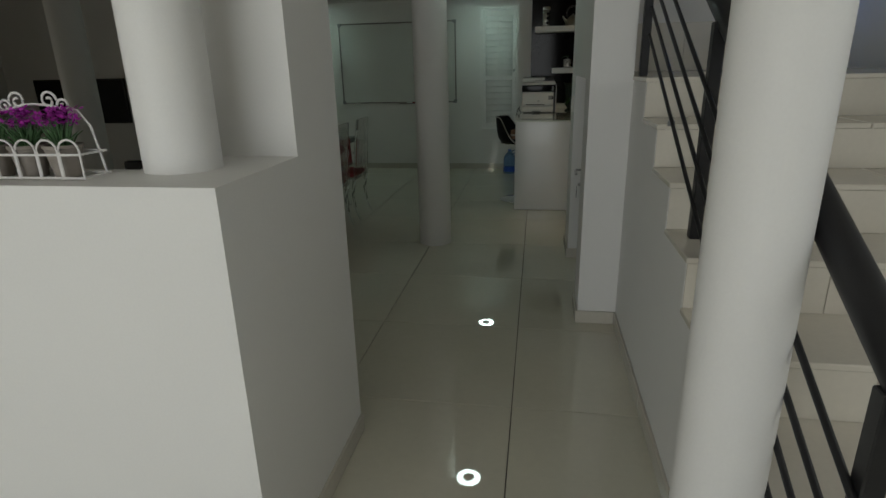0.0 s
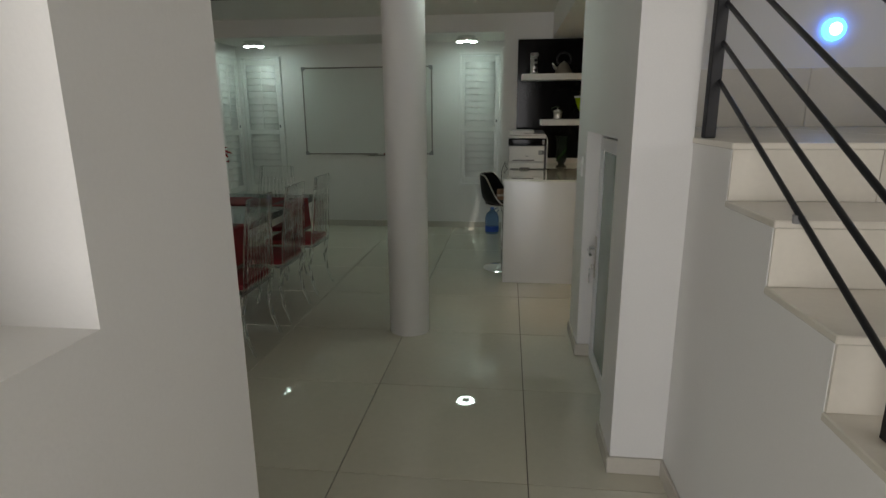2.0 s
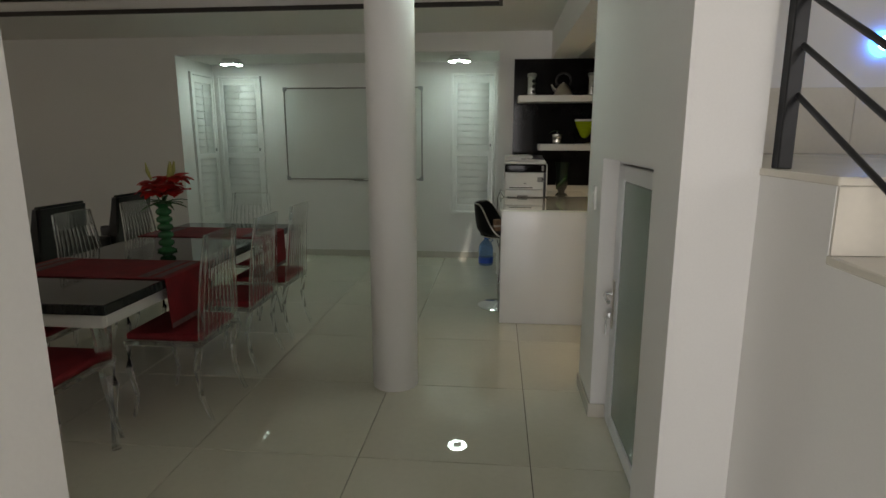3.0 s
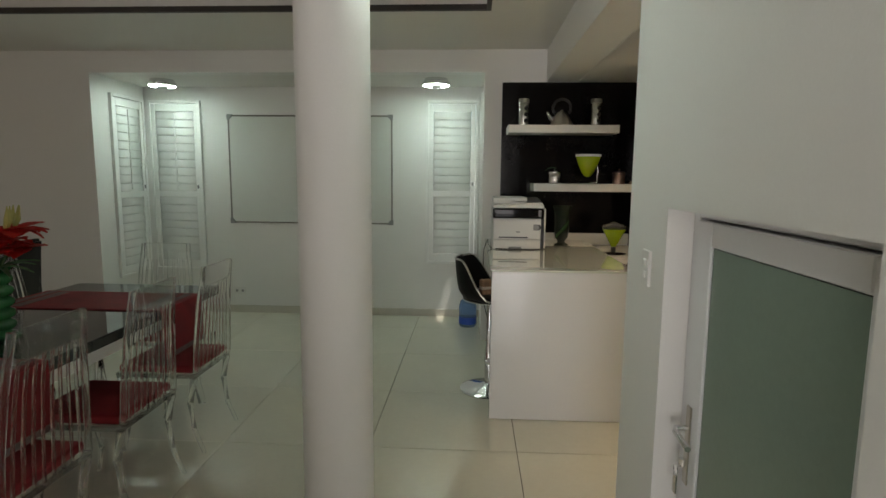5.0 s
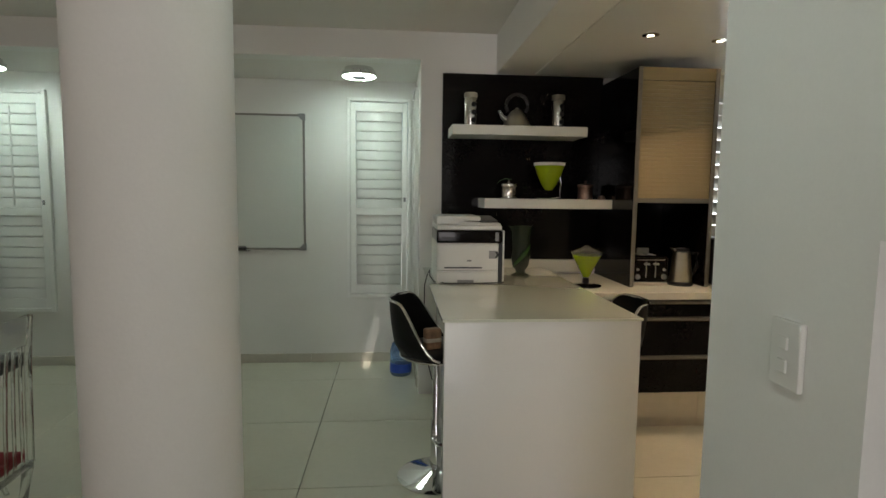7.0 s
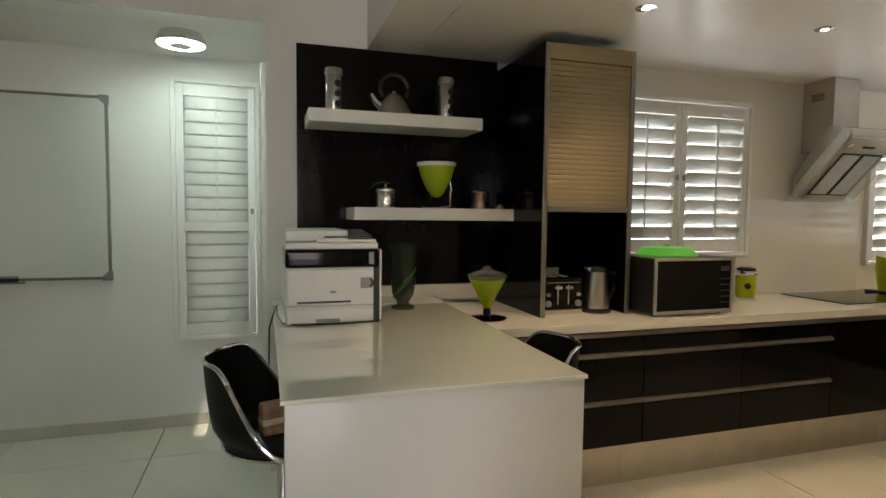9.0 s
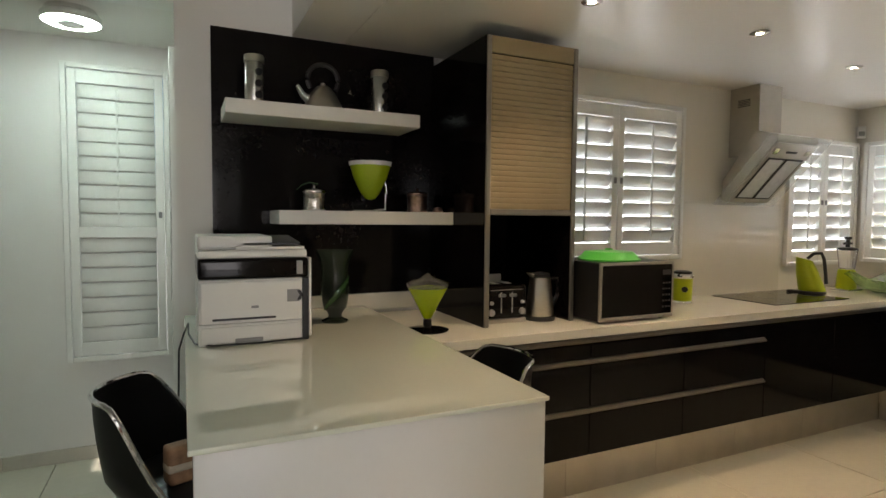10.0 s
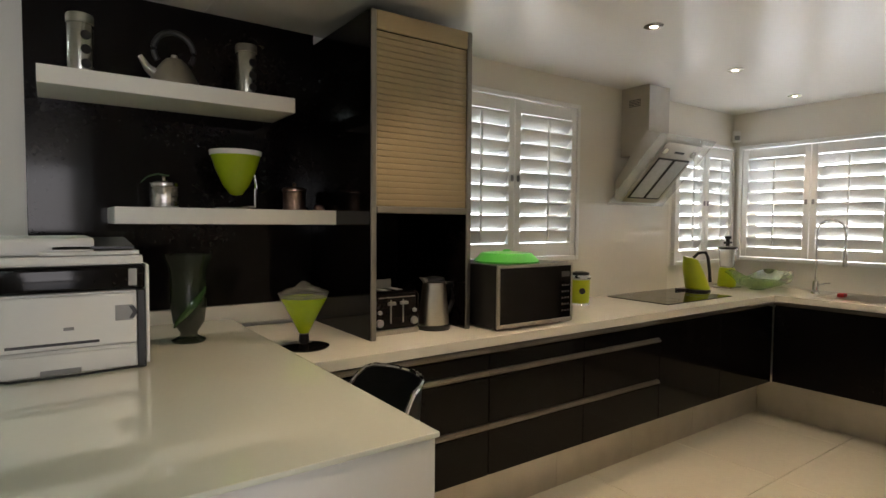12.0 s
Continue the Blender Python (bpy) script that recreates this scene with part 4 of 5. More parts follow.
def drawer_unit(x0, x1, handles=True, corner=0.0):
    u = thing("drawer_unit", "dark gloss drawer unit with long steel grip rails", "cabinet", (x0, KF, 0), group="dark gloss base units")
    w, d = x1 - x0, KWIN_Y - KF - 0.002
    part("carcass", box(0.0, w, 0.025, d, 0.285, KTOP - 0.041), M_CABINET, u)
    if handles:
        for z0, z1 in ((0.28, 0.475), (0.505, 0.705), (0.735, 0.80)):
            part("drawer_front", box(0.0015, w - 0.0015, 0.003, 0.0245, z0, z1, bev=0.002, seg=1), M_CABINET, u)
        for z in (0.478, 0.708, 0.806):
            part("grip_rail", prism([(0.0245, z), (0.004, z + 0.002), (-0.006, z + 0.004), (-0.006, z + 0.013), (0.0, z + 0.012), (0.004, z + 0.022), (0.0245, z + 0.025)], "x", 0.0005, w - 0.0005), M_RAIL, u, "brushed steel grip rail")
    else:
        part("door", box(0.0015, w - 0.0015, 0.003, 0.0245, 0.28, 0.80, bev=0.002, seg=1), M_CABINET, u)
        part("grip_rail", prism([(0.0245, 0.806), (-0.004, 0.81), (-0.004, 0.826), (0.0245, 0.831)], "x", 0.0005, w - 0.0005), M_RAIL, u, "brushed steel grip rail")
    part("plinth", box(0.0, w + corner, 0.17, 0.185, 0.001, 0.284), M_BRUSHED, u, "brushed steel plinth")


for a, b, hnd in ((1.36, 2.20, True), (2.202, 2.80, True), (2.802, 3.42, True), (3.422, 4.05, False), (4.052, 4.72, False)):
    drawer_unit(a, b, hnd, 0.17 if b > 4.7 else 0.0)


def side_unit(y0, y1, corner=0.0):
    u = thing("base_unit", "dark gloss base unit with steel plinth under the sink", "cabinet", (4.722, y1, 0), -90, "dark gloss base units")
    w, d = y1 - y0, KRIGHT_X - 4.722 - 0.002
    part("carcass", box(0.0, w, 0.025, d, 0.285, KTOP - 0.041), M_CABINET, u)
    part("door", box(0.0015, w - 0.0015, 0.003, 0.0245, 0.28, 0.80, bev=0.002, seg=1), M_CABINET, u)
    part("grip_rail", prism([(0.0245, 0.806), (-0.004, 0.81), (-0.004, 0.826), (0.0245, 0.831)], "x", 0.0005, w - 0.0005), M_RAIL, u, "brushed steel grip rail")
    part("plinth", box(-corner, w, 0.17, 0.185, 0.001, 0.284), M_BRUSHED, u, "brushed steel plinth")


for a, b in ((6.12, 6.738), (5.5, 6.118), (4.85, 5.498)):
    side_unit(a, b, 0.168 if b > 6.7 else 0.0)

top = thing("worktop", "pale quartz worktop running round the kitchen corner", "worktop", (1.352, KF, KTOP))
lx, rx = 0.0, KRIGHT_X - 1.352 - 0.002
bm = prism([(0.0, -0.012), (4.70 - 1.352, -0.012), (4.70 - 1.352, 4.85 - KF), (rx, 4.85 - KF), (rx, KWIN_Y - KF - 0.002), (2.25 - 1.352, KWIN_Y - KF - 0.002), (2.25 - 1.352, PANEL_Y - KF - 0.036), (0.0, PANEL_Y - KF - 0.036)], "z", -0.04, 0.0, bev=0.003)
part("slab", bm, M_STONE, top)
sp = thing("splashback", "cream glass splashback between hob and hood", "splashback", (3.33, KWIN_Y, KTOP))
part("glass", box(0.0, 1.07, -0.008, -0.001, 0.001, 0.62), M_SPLASH, sp)

hob = thing("hob", "black glass induction hob set on the worktop", "hob", (3.66, 6.85, KTOP))
part("glass", box(0, 0.72, 0, 0.44, 0.0, 0.006, bev=0.002, seg=1), M_BLACK_GLASS, hob)
for cx, cy, r in ((0.18, 0.13, 0.085), (0.18, 0.32, 0.07), (0.54, 0.13, 0.07), (0.54, 0.32, 0.085)):
    part("zone_ring", lathe([(r - 0.002, 0.0062), (r, 0.0062), (r, 0.0066), (r - 0.002, 0.0066), (r - 0.002, 0.0062)], 36, (cx, cy, 0)), M_GREY, hob)


M_VISOR = mat("visor_glass", (0.8, 0.88, 0.88), 0.04, var=0, alpha=0.22)
M_FILTER = mat("hood_filter", (0.5, 0.52, 0.52), 0.5, metal=0.15, var=0.1, scale=40)


def extractor_hood():
    h = thing("extractor_hood", "slanted stainless steel extractor hood with glass visor", "extractor hood", (3.95, KWIN_Y, 1.5))
    part("chimney", box(-0.11, 0.11, -0.215, -0.001, 0.30, KCEIL - 1.5 - 0.001, bev=0.003, seg=1), M_BRUSHED, h)
    bm = bmesh.new()
    for z in (0.62, 0.63, 0.64, 0.65, 0.66):
        box(-0.1105, -0.1095, -0.15, -0.06, z, z + 0.005, bm=bm)
    part("vent_slots", bm, M_BLACK, h)
    # the slanted body: section in y and z
    part("body", prism([(-0.06, 0.0), (-0.03, 0.02), (-0.03, 0.14), (-0.26, 0.44), (-0.40, 0.40), (-0.405, 0.37)], "x", -0.20, 0.20, bev=0.004), M_BRUSHED, h)
    way = Vector((0, -0.345, 0.37)).normalized()
    nrm = Vector((0, -0.37, -0.345)).normalized()
    base = Vector((0, -0.06, 0.0))

    def slanted(name, x0, x1, s0, s1, n0, n1, m, parent, label=""):
        bm = bmesh.new()
        vs = [bm.verts.new(Vector((x, 0, 0)) + base + way * s + nrm * n) for n in (n0, n1) for x, s in ((x0, s0), (x1, s0), (x1, s1), (x0, s1))]
        for f in ((0, 1, 2, 3), (7, 6, 5, 4), (0, 4, 5, 1), (1, 5, 6, 2), (2, 6, 7, 3), (3, 7, 4, 0)):
            bm.faces.new([vs[i] for i in f])
        return part(name, bm, m, parent, label)
    slanted("visor", -0.30, 0.30, -0.02, 0.54, 0.002, 0.008, M_VISOR, h, "clear glass visor").visible_shadow = False
    slanted("face_plate", -0.195, 0.195, 0.015, 0.49, 0.0085, 0.014, M_BRUSHED, h)
    for x0, x1 in ((-0.165, -0.005), (0.005, 0.165)):
        f = slanted("filter_frame", x0, x1, 0.05, 0.38, 0.0142, 0.019, M_BLACK, h, "dark filter frame")
        slanted("filter", x0 + 0.012, x1 - 0.012, 0.062, 0.368, 0.0192, 0.021, M_FILTER, f)
    for x in (-0.15, 0.15):
        slanted("lamp", x - 0.02, x + 0.02, 0.41, 0.45, 0.0145, 0.017, M_CHROME, h)
    slanted("controls", -0.05, 0.05, 0.42, 0.435, 0.0145, 0.017, M_BLACK, h)


extractor_hood()


# ---- bar stools ----
def bar_stool(at, rz):
    """Faces +x: low wrapped black leather shell on a chrome stem."""
    s = thing("bar_stool", "black leather bar stool with chrome rim, stem and round base", "stool", at, rz, "bar stools at the breakfast counter")
    part("base", lathe([(0, 0), (0.19, 0), (0.195, 0.008), (0.17, 0.018), (0.06, 0.035), (0.03, 0.05), (0, 0.05)], 40), M_CHROME, s, smooth=True)
    part("stem", lathe([(0.028, 0.04), (0.028, 0.30), (0.02, 0.31), (0.02, 0.629), (0, 0.629)], 20), M_CHROME, s, smooth=True)
    part("footrest", tube([(0.02, 0, 0.22)] + arc((0.10, 0, 0.22), 0.13, 150, -150, 18, "xy") + [(0.02, 0, 0.22)], 0.009, 8), M_CHROME, s, smooth=True)
    part("lever", tube([(0.0, 0.02, 0.58), (0.02, 0.16, 0.565), (0.02, 0.2, 0.555)], 0.006, 8), M_CHROME, s, smooth=True)
    bm = bmesh.new()
    rows = []
    n, m = 28, 9
    for i in range(n + 1):
        a = radians(-104 + 208 * i / n)
        q = min(1.0, max(0.0, (104 - abs(math.degrees(a))) / 58))
        back = q * q * (3 - 2 * q)
        row = []
        for k in range(m):
            q = k / (m - 1)
            rise = max(0, q - 0.3) / 0.7
            r = 0.06 + 0.135 * min(1, q * 2.4) + 0.04 * rise - 0.028 * rise * rise * back
            z = 0.64 + 0.015 * q + rise ** 1.25 * (0.006 + 0.255 * back)
            row.append(bm.verts.new((-r * math.cos(a) * (1 + 0.1 * rise * back) - 0.012 * rise, r * math.sin(a), z)))
        rows.append(row)
    for a, b in zip(rows, rows[1:]):
        for k in range(m - 1):
            bm.faces.new((a[k], b[k], b[k + 1], a[k + 1]))
    rim = [v.co.copy() for v in [r[-1] for r in rows]]
    bmesh.ops.solidify(bm, geom=bm.faces, thickness=0.024)
    part("shell", bm, M_LEATHER, s, "black leather shell", smooth=True)
    part("rim", tube(rim, 0.007, 8), M_CHROME, s, "chrome rim", smooth=True)
    part("seat_rim", tube(arc((0.01, 0, 0.642), 0.192, 0, 352, 44, "xy"), 0.006, 8, closed=True), M_CHROME, s, "chrome seat rim", smooth=True)
    part("seat", lathe([(0, 0.63), (0.15, 0.63), (0.188, 0.645), (0.192, 0.665), (0.17, 0.683), (0, 0.687)], 36, (0.01, 0, 0)), M_LEATHER, s, "black leather seat", smooth=True)
    return s


stool = bar_stool((0.52, 6.38, 0), -12)
copy_thing(stool, pose(1.32, 6.34, 0, 0, 0, 174))

snack = thing("snack_packet", "brown printed paper packet lying on the stool seat", "packet", (0.49, 6.30, 0.687), 20)
part("packet", box(-0.04, 0.04, -0.025, 0.025, 0.0, 0.1, bev=0.012, seg=3), mat("brown_packet", (0.32, 0.18, 0.1), 0.5, var=0.5, scale=18), snack, smooth=True)
part("label_band", box(-0.041, 0.041, -0.026, 0.026, 0.03, 0.06, bev=0.012, seg=3), mat("packet_band", (0.6, 0.5, 0.38), 0.5, var=0.3, scale=22), snack, smooth=True)


def water_bottle():
    b = thing("water_bottle", "large blue water bottle with handle on the floor", "bottle", (0.36, 8.02, 0))
    part("body", lathe([(0, 0), (0.075, 0), (0.085, 0.015), (0.085, 0.10), (0.08, 0.108), (0.085, 0.116), (0.085, 0.2), (0.07, 0.25), (0.025, 0.295), (0.022, 0.31), (0, 0.31)], 32), M_BLUEWATER, b, smooth=True)
    part("label", lathe([(0.0855, 0.03), (0.0865, 0.031), (0.0865, 0.095), (0.0855, 0.096)], 32), mat("blue_label", (0.03, 0.09, 0.45), 0.4, var=0.2), b, "dark blue paper label", smooth=True)
    part("cap", lathe([(0, 0.31), (0.024, 0.31), (0.024, 0.33), (0, 0.33)], 20), mat("blue_cap", (0.05, 0.15, 0.5), 0.4), b)
    part("handle", tube([(0.022, 0, 0.30), (0.07, 0, 0.325), (0.08, 0, 0.29), (0.05, 0, 0.265)], 0.006, 8), M_BLUEWATER, b, smooth=True)


water_bottle()


# ---- printer ----
def printer():
    p = thing("printer", "white laser printer with dark front band and papers on top", "printer", (0.545, 6.82, PZ))
    w, d = 0.385, 0.40
    part("base", box(0.0, w - 0.028, 0.0, d, 0.0, 0.075, bev=0.006), M_PRINTER, p)
    part("drawer", box(0.006, w - 0.03, -0.006, 0.0, 0.006, 0.066, bev=0.003, seg=1), M_PRINTER, p)
    part("drawer_grip", box(0.12, 0.215, -0.008, -0.0055, 0.006, 0.022, bev=0.002, seg=1), M_GREY, p, "grey grip recess")
    part("front_cover", box(0.006, w - 0.03, -0.008, 0.0, 0.077, 0.225, bev=0.006), M_PRINTER, p)
    part("manual_slot", box(0.045, 0.26, -0.0095, -0.0075, 0.088, 0.096, bev=0.001, seg=1), M_BLACK, p)
    part("body", box(0.0, w - 0.028, 0.0, d, 0.0765, 0.232, bev=0.006), M_PRINTER, p)
    part("control_band", box(0.0, w - 0.006, -0.006, d, 0.2335, 0.305, bev=0.012, seg=3), M_BLACK_GLOSS, p, "glossy black control band", smooth=True)
    part("side_frame", box(w - 0.028, w - 0.006, -0.0075, d, 0.0, 0.232, bev=0.003), M_BLACK, p)
    part("side_cover", box(w - 0.0055, w + 0.004, -0.009, d - 0.01, 0.012, 0.306, bev=0.004), M_PRINTER, p)
    part("scanner_lid", box(0.0, w - 0.01, 0.0, d - 0.02, 0.307, 0.335, bev=0.008), M_PRINTER, p)
    part("document_feeder", box(0.0, w - 0.13, 0.03, d - 0.04, 0.336, 0.385, bev=0.01), M_PRINTER, p)
    part("feeder_tray", prism([(0.03, 0.352), (0.3, 0.372), (0.3, 0.38), (0.03, 0.36)], "x", w - 0.23, w - 0.03), M_BLACK, p, "dark paper tray")
    part("paper", box(w - 0.26, w - 0.02, 0.0, 0.26, 0.3365, 0.347), M_PAPER, p)
    part("badge", box(0.30, 0.345, -0.0095, -0.0075, 0.145, 0.19), M_GREY, p, "small printed badge")
    part("badge_mark", prism([(0.335, 0.15), (0.345, 0.168), (0.335, 0.186), (0.348, 0.186), (0.358, 0.168), (0.348, 0.15)], "y", -0.0102, -0.0078), M_BLACK, p)
    part("logo", box(0.175, 0.20, -0.009, -0.0078, 0.128, 0.137, bev=0.0005, seg=1), M_GREY, p)
    part("display", box(w - 0.05, w - 0.028, -0.0075, -0.0055, 0.245, 0.295, bev=0.001, seg=1), M_GREY, p)
    cable = thing("power_cable", "black cable hanging from the printer over the counter edge", "cable", (0.545, 6.82, PZ))
    part("cord", tube([(0.37, -0.012, 0.006), (0.2, -0.025, 0.005), (0.05, -0.02, 0.005), (-0.01, 0.03, 0.006), (-0.03, 0.1, 0.03), (-0.03, 0.15, 0.06), (-0.045, 0.12, 0.03), (-0.062, 0.08, -0.02), (-0.066, 0.04, -0.2), (-0.06, 0.0, -0.4), (-0.02, -0.05, -0.55)], 0.0035, 8), M_BLACK, cable, smooth=True)


printer()


# ---- things on the shelves and the counter ----
def steel_canister(x, y, z):
    c = thing("canister", "tall brushed steel canister with three round windows", "canister", (x, y, z), group="steel canisters on the shelf")
    part("body", lathe([(0, 0), (0.041, 0), (0.042, 0.004), (0.042, 0.18), (0.04, 0.184), (0, 0.184)], 32), M_CANISTER, c, smooth=True)
    part("lid", lathe([(0, 0.185), (0.0435, 0.185), (0.0435, 0.212), (0.04, 0.217), (0, 0.217)], 32), M_BRUSHED, c, smooth=True)
    for z0 in (0.04, 0.09, 0.14):
        bm = lathe([(0, 0), (0.0175, 0), (0.016, 0.005), (0, 0.007)], 22)
        bmesh.ops.rotate(bm, verts=bm.verts, cent=(0, 0, 0), matrix=Matrix.Rotation(radians(90), 3, "X"))
        bmesh.ops.translate(bm, verts=bm.verts, vec=(0.0, -0.0405, z0))
        bmesh.ops.rotate(bm, verts=bm.verts, cent=(0, 0, 0), matrix=Matrix.Rotation(radians(22), 3, "Z"))
        part("window", bm, M_BLACK, c, "small dark round window")


for x in (0.80, 1.385):
    steel_canister(x, 7.37, S1)


def stovetop_kettle():
    k = thing("kettle", "steel stovetop kettle with a tall black hoop handle", "kettle", (1.11, 7.38, S1), 0)
    part("body", lathe([(0, 0), (0.088, 0), (0.092, 0.008), (0.085, 0.03), (0.062, 0.075), (0.045, 0.098), (0.04, 0.104), (0, 0.106)], 36), M_BRUSHED, k, smooth=True)
    part("lid", lathe([(0.038, 0.105), (0.03, 0.114), (0.012, 0.118), (0.012, 0.13), (0, 0.132)], 24), M_BRUSHED, k, smooth=True)
    part("spout", tube([(-0.06, 0, 0.045), (-0.095, 0, 0.07), (-0.12, 0, 0.11)], [0.024, 0.017, 0.011], 14), M_CHROME, k, smooth=True)
    part("handle", tube(arc((0.0, 0, 0.145), 0.072, 215, -35, 26), 0.009, 10, flat=1.3), M_BLACK, k, "black hoop handle", smooth=True)


stovetop_kettle()


def ornate_tin(x, y, z, material, label):
    c = thing("ornate_tin", label, "tin", (x, y, z), group="ornate tins on the shelf")
    part("body", lathe([(0, 0), (0.05, 0), (0.052, 0.005), (0.05, 0.012), (0.05, 0.078), (0.053, 0.082), (0, 0.083)], 30), material, c, smooth=True)
    part("lid", lathe([(0, 0.084), (0.054, 0.084), (0.054, 0.095), (0.04, 0.103), (0.008, 0.106), (0.006, 0.115), (0.011, 0.121), (0, 0.127)], 30), material, c, smooth=True)


ornate_tin(1.065, 7.37, S2, M_SILVER, "hammered silver lidded tin")
ornate_tin(1.60, 7.40, S2, M_COPPER, "hammered copper-toned lidded tin")
small = thing("small_tin", "tiny round metal tin on the shelf", "tin", (1.70, 7.36, S2))
part("body", lathe([(0, 0), (0.024, 0), (0.026, 0.01), (0.02, 0.024), (0, 0.028)], 20), M_COPPER, small, smooth=True)
leafy = thing("ribbon", "dark leaf-shaped ribbon lying on the tin", "ornament", (1.055, 7.385, S2 + 0.127))
part("leaf", tube([(0.03, 0.0, 0.0), (-0.01, 0.0, 0.006), (-0.045, -0.005, -0.006), (-0.07, -0.01, -0.03)], [0.006, 0.008, 0.006, 0.002], 8, flat=0.4), M_LEAF, leafy, smooth=True)


def tilted_bowl():
    b = thing("sculptural_bowl", "lime cone glass bowl with white rim on a steel stand", "bowl", (1.335, 7.36, S2))
    part("cup", lathe([(0, 0.055), (0.025, 0.062), (0.05, 0.095), (0.08, 0.16), (0.1, 0.222), (0.095, 0.222), (0.06, 0.15), (0, 0.10)], 36), M_LIMEGLASS, b, smooth=True)
    part("rim", lathe([(0.0965, 0.218), (0.1015, 0.2225), (0.104, 0.24), (0.099, 0.24), (0.0945, 0.222), (0.0965, 0.218)], 36), M_PRINTER, b, "white rim", smooth=True)
    part("base", lathe([(0, 0), (0.06, 0), (0.062, 0.006), (0, 0.01)], 30, (-0.02, 0, 0)), M_CHROME, b, smooth=True)
    part("stand", tube([(0.02, 0, 0.006), (0.075, 0, 0.012), (0.082, 0, 0.09), (0.078, 0, 0.16)], 0.007, 10), M_CHROME, b, smooth=True)


tilted_bowl()


M_SMOKE = mat("smoky_glass", (0.12, 0.12, 0.11), 0.05, var=0.1, alpha=0.45)


def cone_goblet():
    g = thing("glass_goblet", "large lime martini-shaped glass with black foot on the counter", "goblet", (1.475, 6.97, KTOP + 0.002))
    g.scale = (1.0, 1.0, 0.84)
    part("bowl", lathe([(0, 0.06), (0.018, 0.065), (0.05, 0.14), (0.088, 0.226), (0.084, 0.226), (0.04, 0.14), (0, 0.1)], 36), M_LIMEGLASS, g, smooth=True)
    part("rim", lathe([(0.0885, 0.227), (0.096, 0.25), (0.093, 0.25), (0.0845, 0.227), (0.0885, 0.227)], 36), M_SMOKE, g, "smoky clear rim", smooth=True)
    part("lid", lathe([(0.094, 0.251), (0.06, 0.268), (0.02, 0.278), (0, 0.28)], 28), M_SMOKE, g, "smoky glass lid", smooth=True)
    part("knob", lathe([(0.034, 0.272), (0.026, 0.284), (0.012, 0.298), (0, 0.302)], 20), M_SMOKE, g, "smoky glass point", smooth=True)
    part("stem", lathe([(0.012, 0.012), (0.02, 0.03), (0.018, 0.06), (0, 0.062)], 18), M_BLACK, g, smooth=True)
    part("foot", lathe([(0, 0), (0.092, 0), (0.095, 0.006), (0.06, 0.012), (0, 0.016)], 34), M_BLACK_GLOSS, g, "black glass foot", smooth=True)


cone_goblet()


M_SWIRL = mat("green_swirl", (0.018, 0.05, 0.012), 0.1, var=0.3)


def tall_vase():
    v = thing("glass_vase", "tall dark green swirled glass vase with flared mouth", "vase", (1.10, 7.12, PZ))
    part("body", lathe([(0, 0), (0.055, 0), (0.058, 0.008), (0.03, 0.022), (0.03, 0.035), (0.052, 0.07), (0.062, 0.14), (0.058, 0.2), (0.062, 0.26), (0.085, 0.315), (0.08, 0.315), (0.056, 0.26), (0.05, 0.2), (0.052, 0.14), (0, 0.06)], 36), M_DARKGREENGLASS, v, smooth=True)
    bm = tube([(0.063 * math.cos(a), 0.063 * math.sin(a), 0.06 + 0.02 * k) for k, a in enumerate([-2.6 + 0.28 * i for i in range(8)])], [0.004, 0.01, 0.013, 0.014, 0.014, 0.012, 0.008, 0.003], 8)
    part("swirl", bm, M_SWIRL, v, "green swirl in the glass", smooth=True)


tall_vase()


def toaster():
    t = thing("toaster", "black two-slot toaster with round steel dials and levers", "toaster", (1.775, 6.99, KTOP))
    part("body", box(0, 0.24, 0, 0.28, 0.02, 0.185, bev=0.03, seg=3), M_BLACK_GLOSS, t, smooth=True)
    part("base", box(0.006, 0.234, 0.004, 0.276, 0.0, 0.021, bev=0.003, seg=1), M_BRUSHED, t, "steel base")
    for x in (0.035, 0.205):
        for z, r in ((0.055, 0.017), (0.1, 0.009)):
            bm = lathe([(0, 0), (r, 0), (r * 0.9, 0.012), (0, 0.013)], 18)
            bmesh.ops.rotate(bm, verts=bm.verts, cent=(0, 0, 0), matrix=Matrix.Rotation(radians(90), 3, "X"))
            bmesh.ops.translate(bm, verts=bm.verts, vec=(x, 0.0, z))
            part("dial", bm, M_GREY, t, "grey steel dial", smooth=True)
    for x in (0.09, 0.15):
        part("lever_track", box(x - 0.003, x + 0.003, -0.0015, 0.001, 0.05, 0.15), M_GREY, t)
        part("lever", box(x - 0.018, x + 0.018, -0.016, 0.0, 0.128, 0.142, bev=0.003, seg=1), M_GREY, t)
    part("front_trim", box(0.03, 0.21, -0.001, 0.001, 0.158, 0.162), M_ALUM_EDGE, t)
    part("slice_grip", box(0.08, 0.16, 0.12, 0.13, 0.184, 0.225, bev=0.003, seg=1), M_GREY, t)
    for x in (0.07, 0.14):
        part("slot", box(x, x + 0.03, 0.04, 0.24, 0.1845, 0.187), M_GREY, t)


toaster()


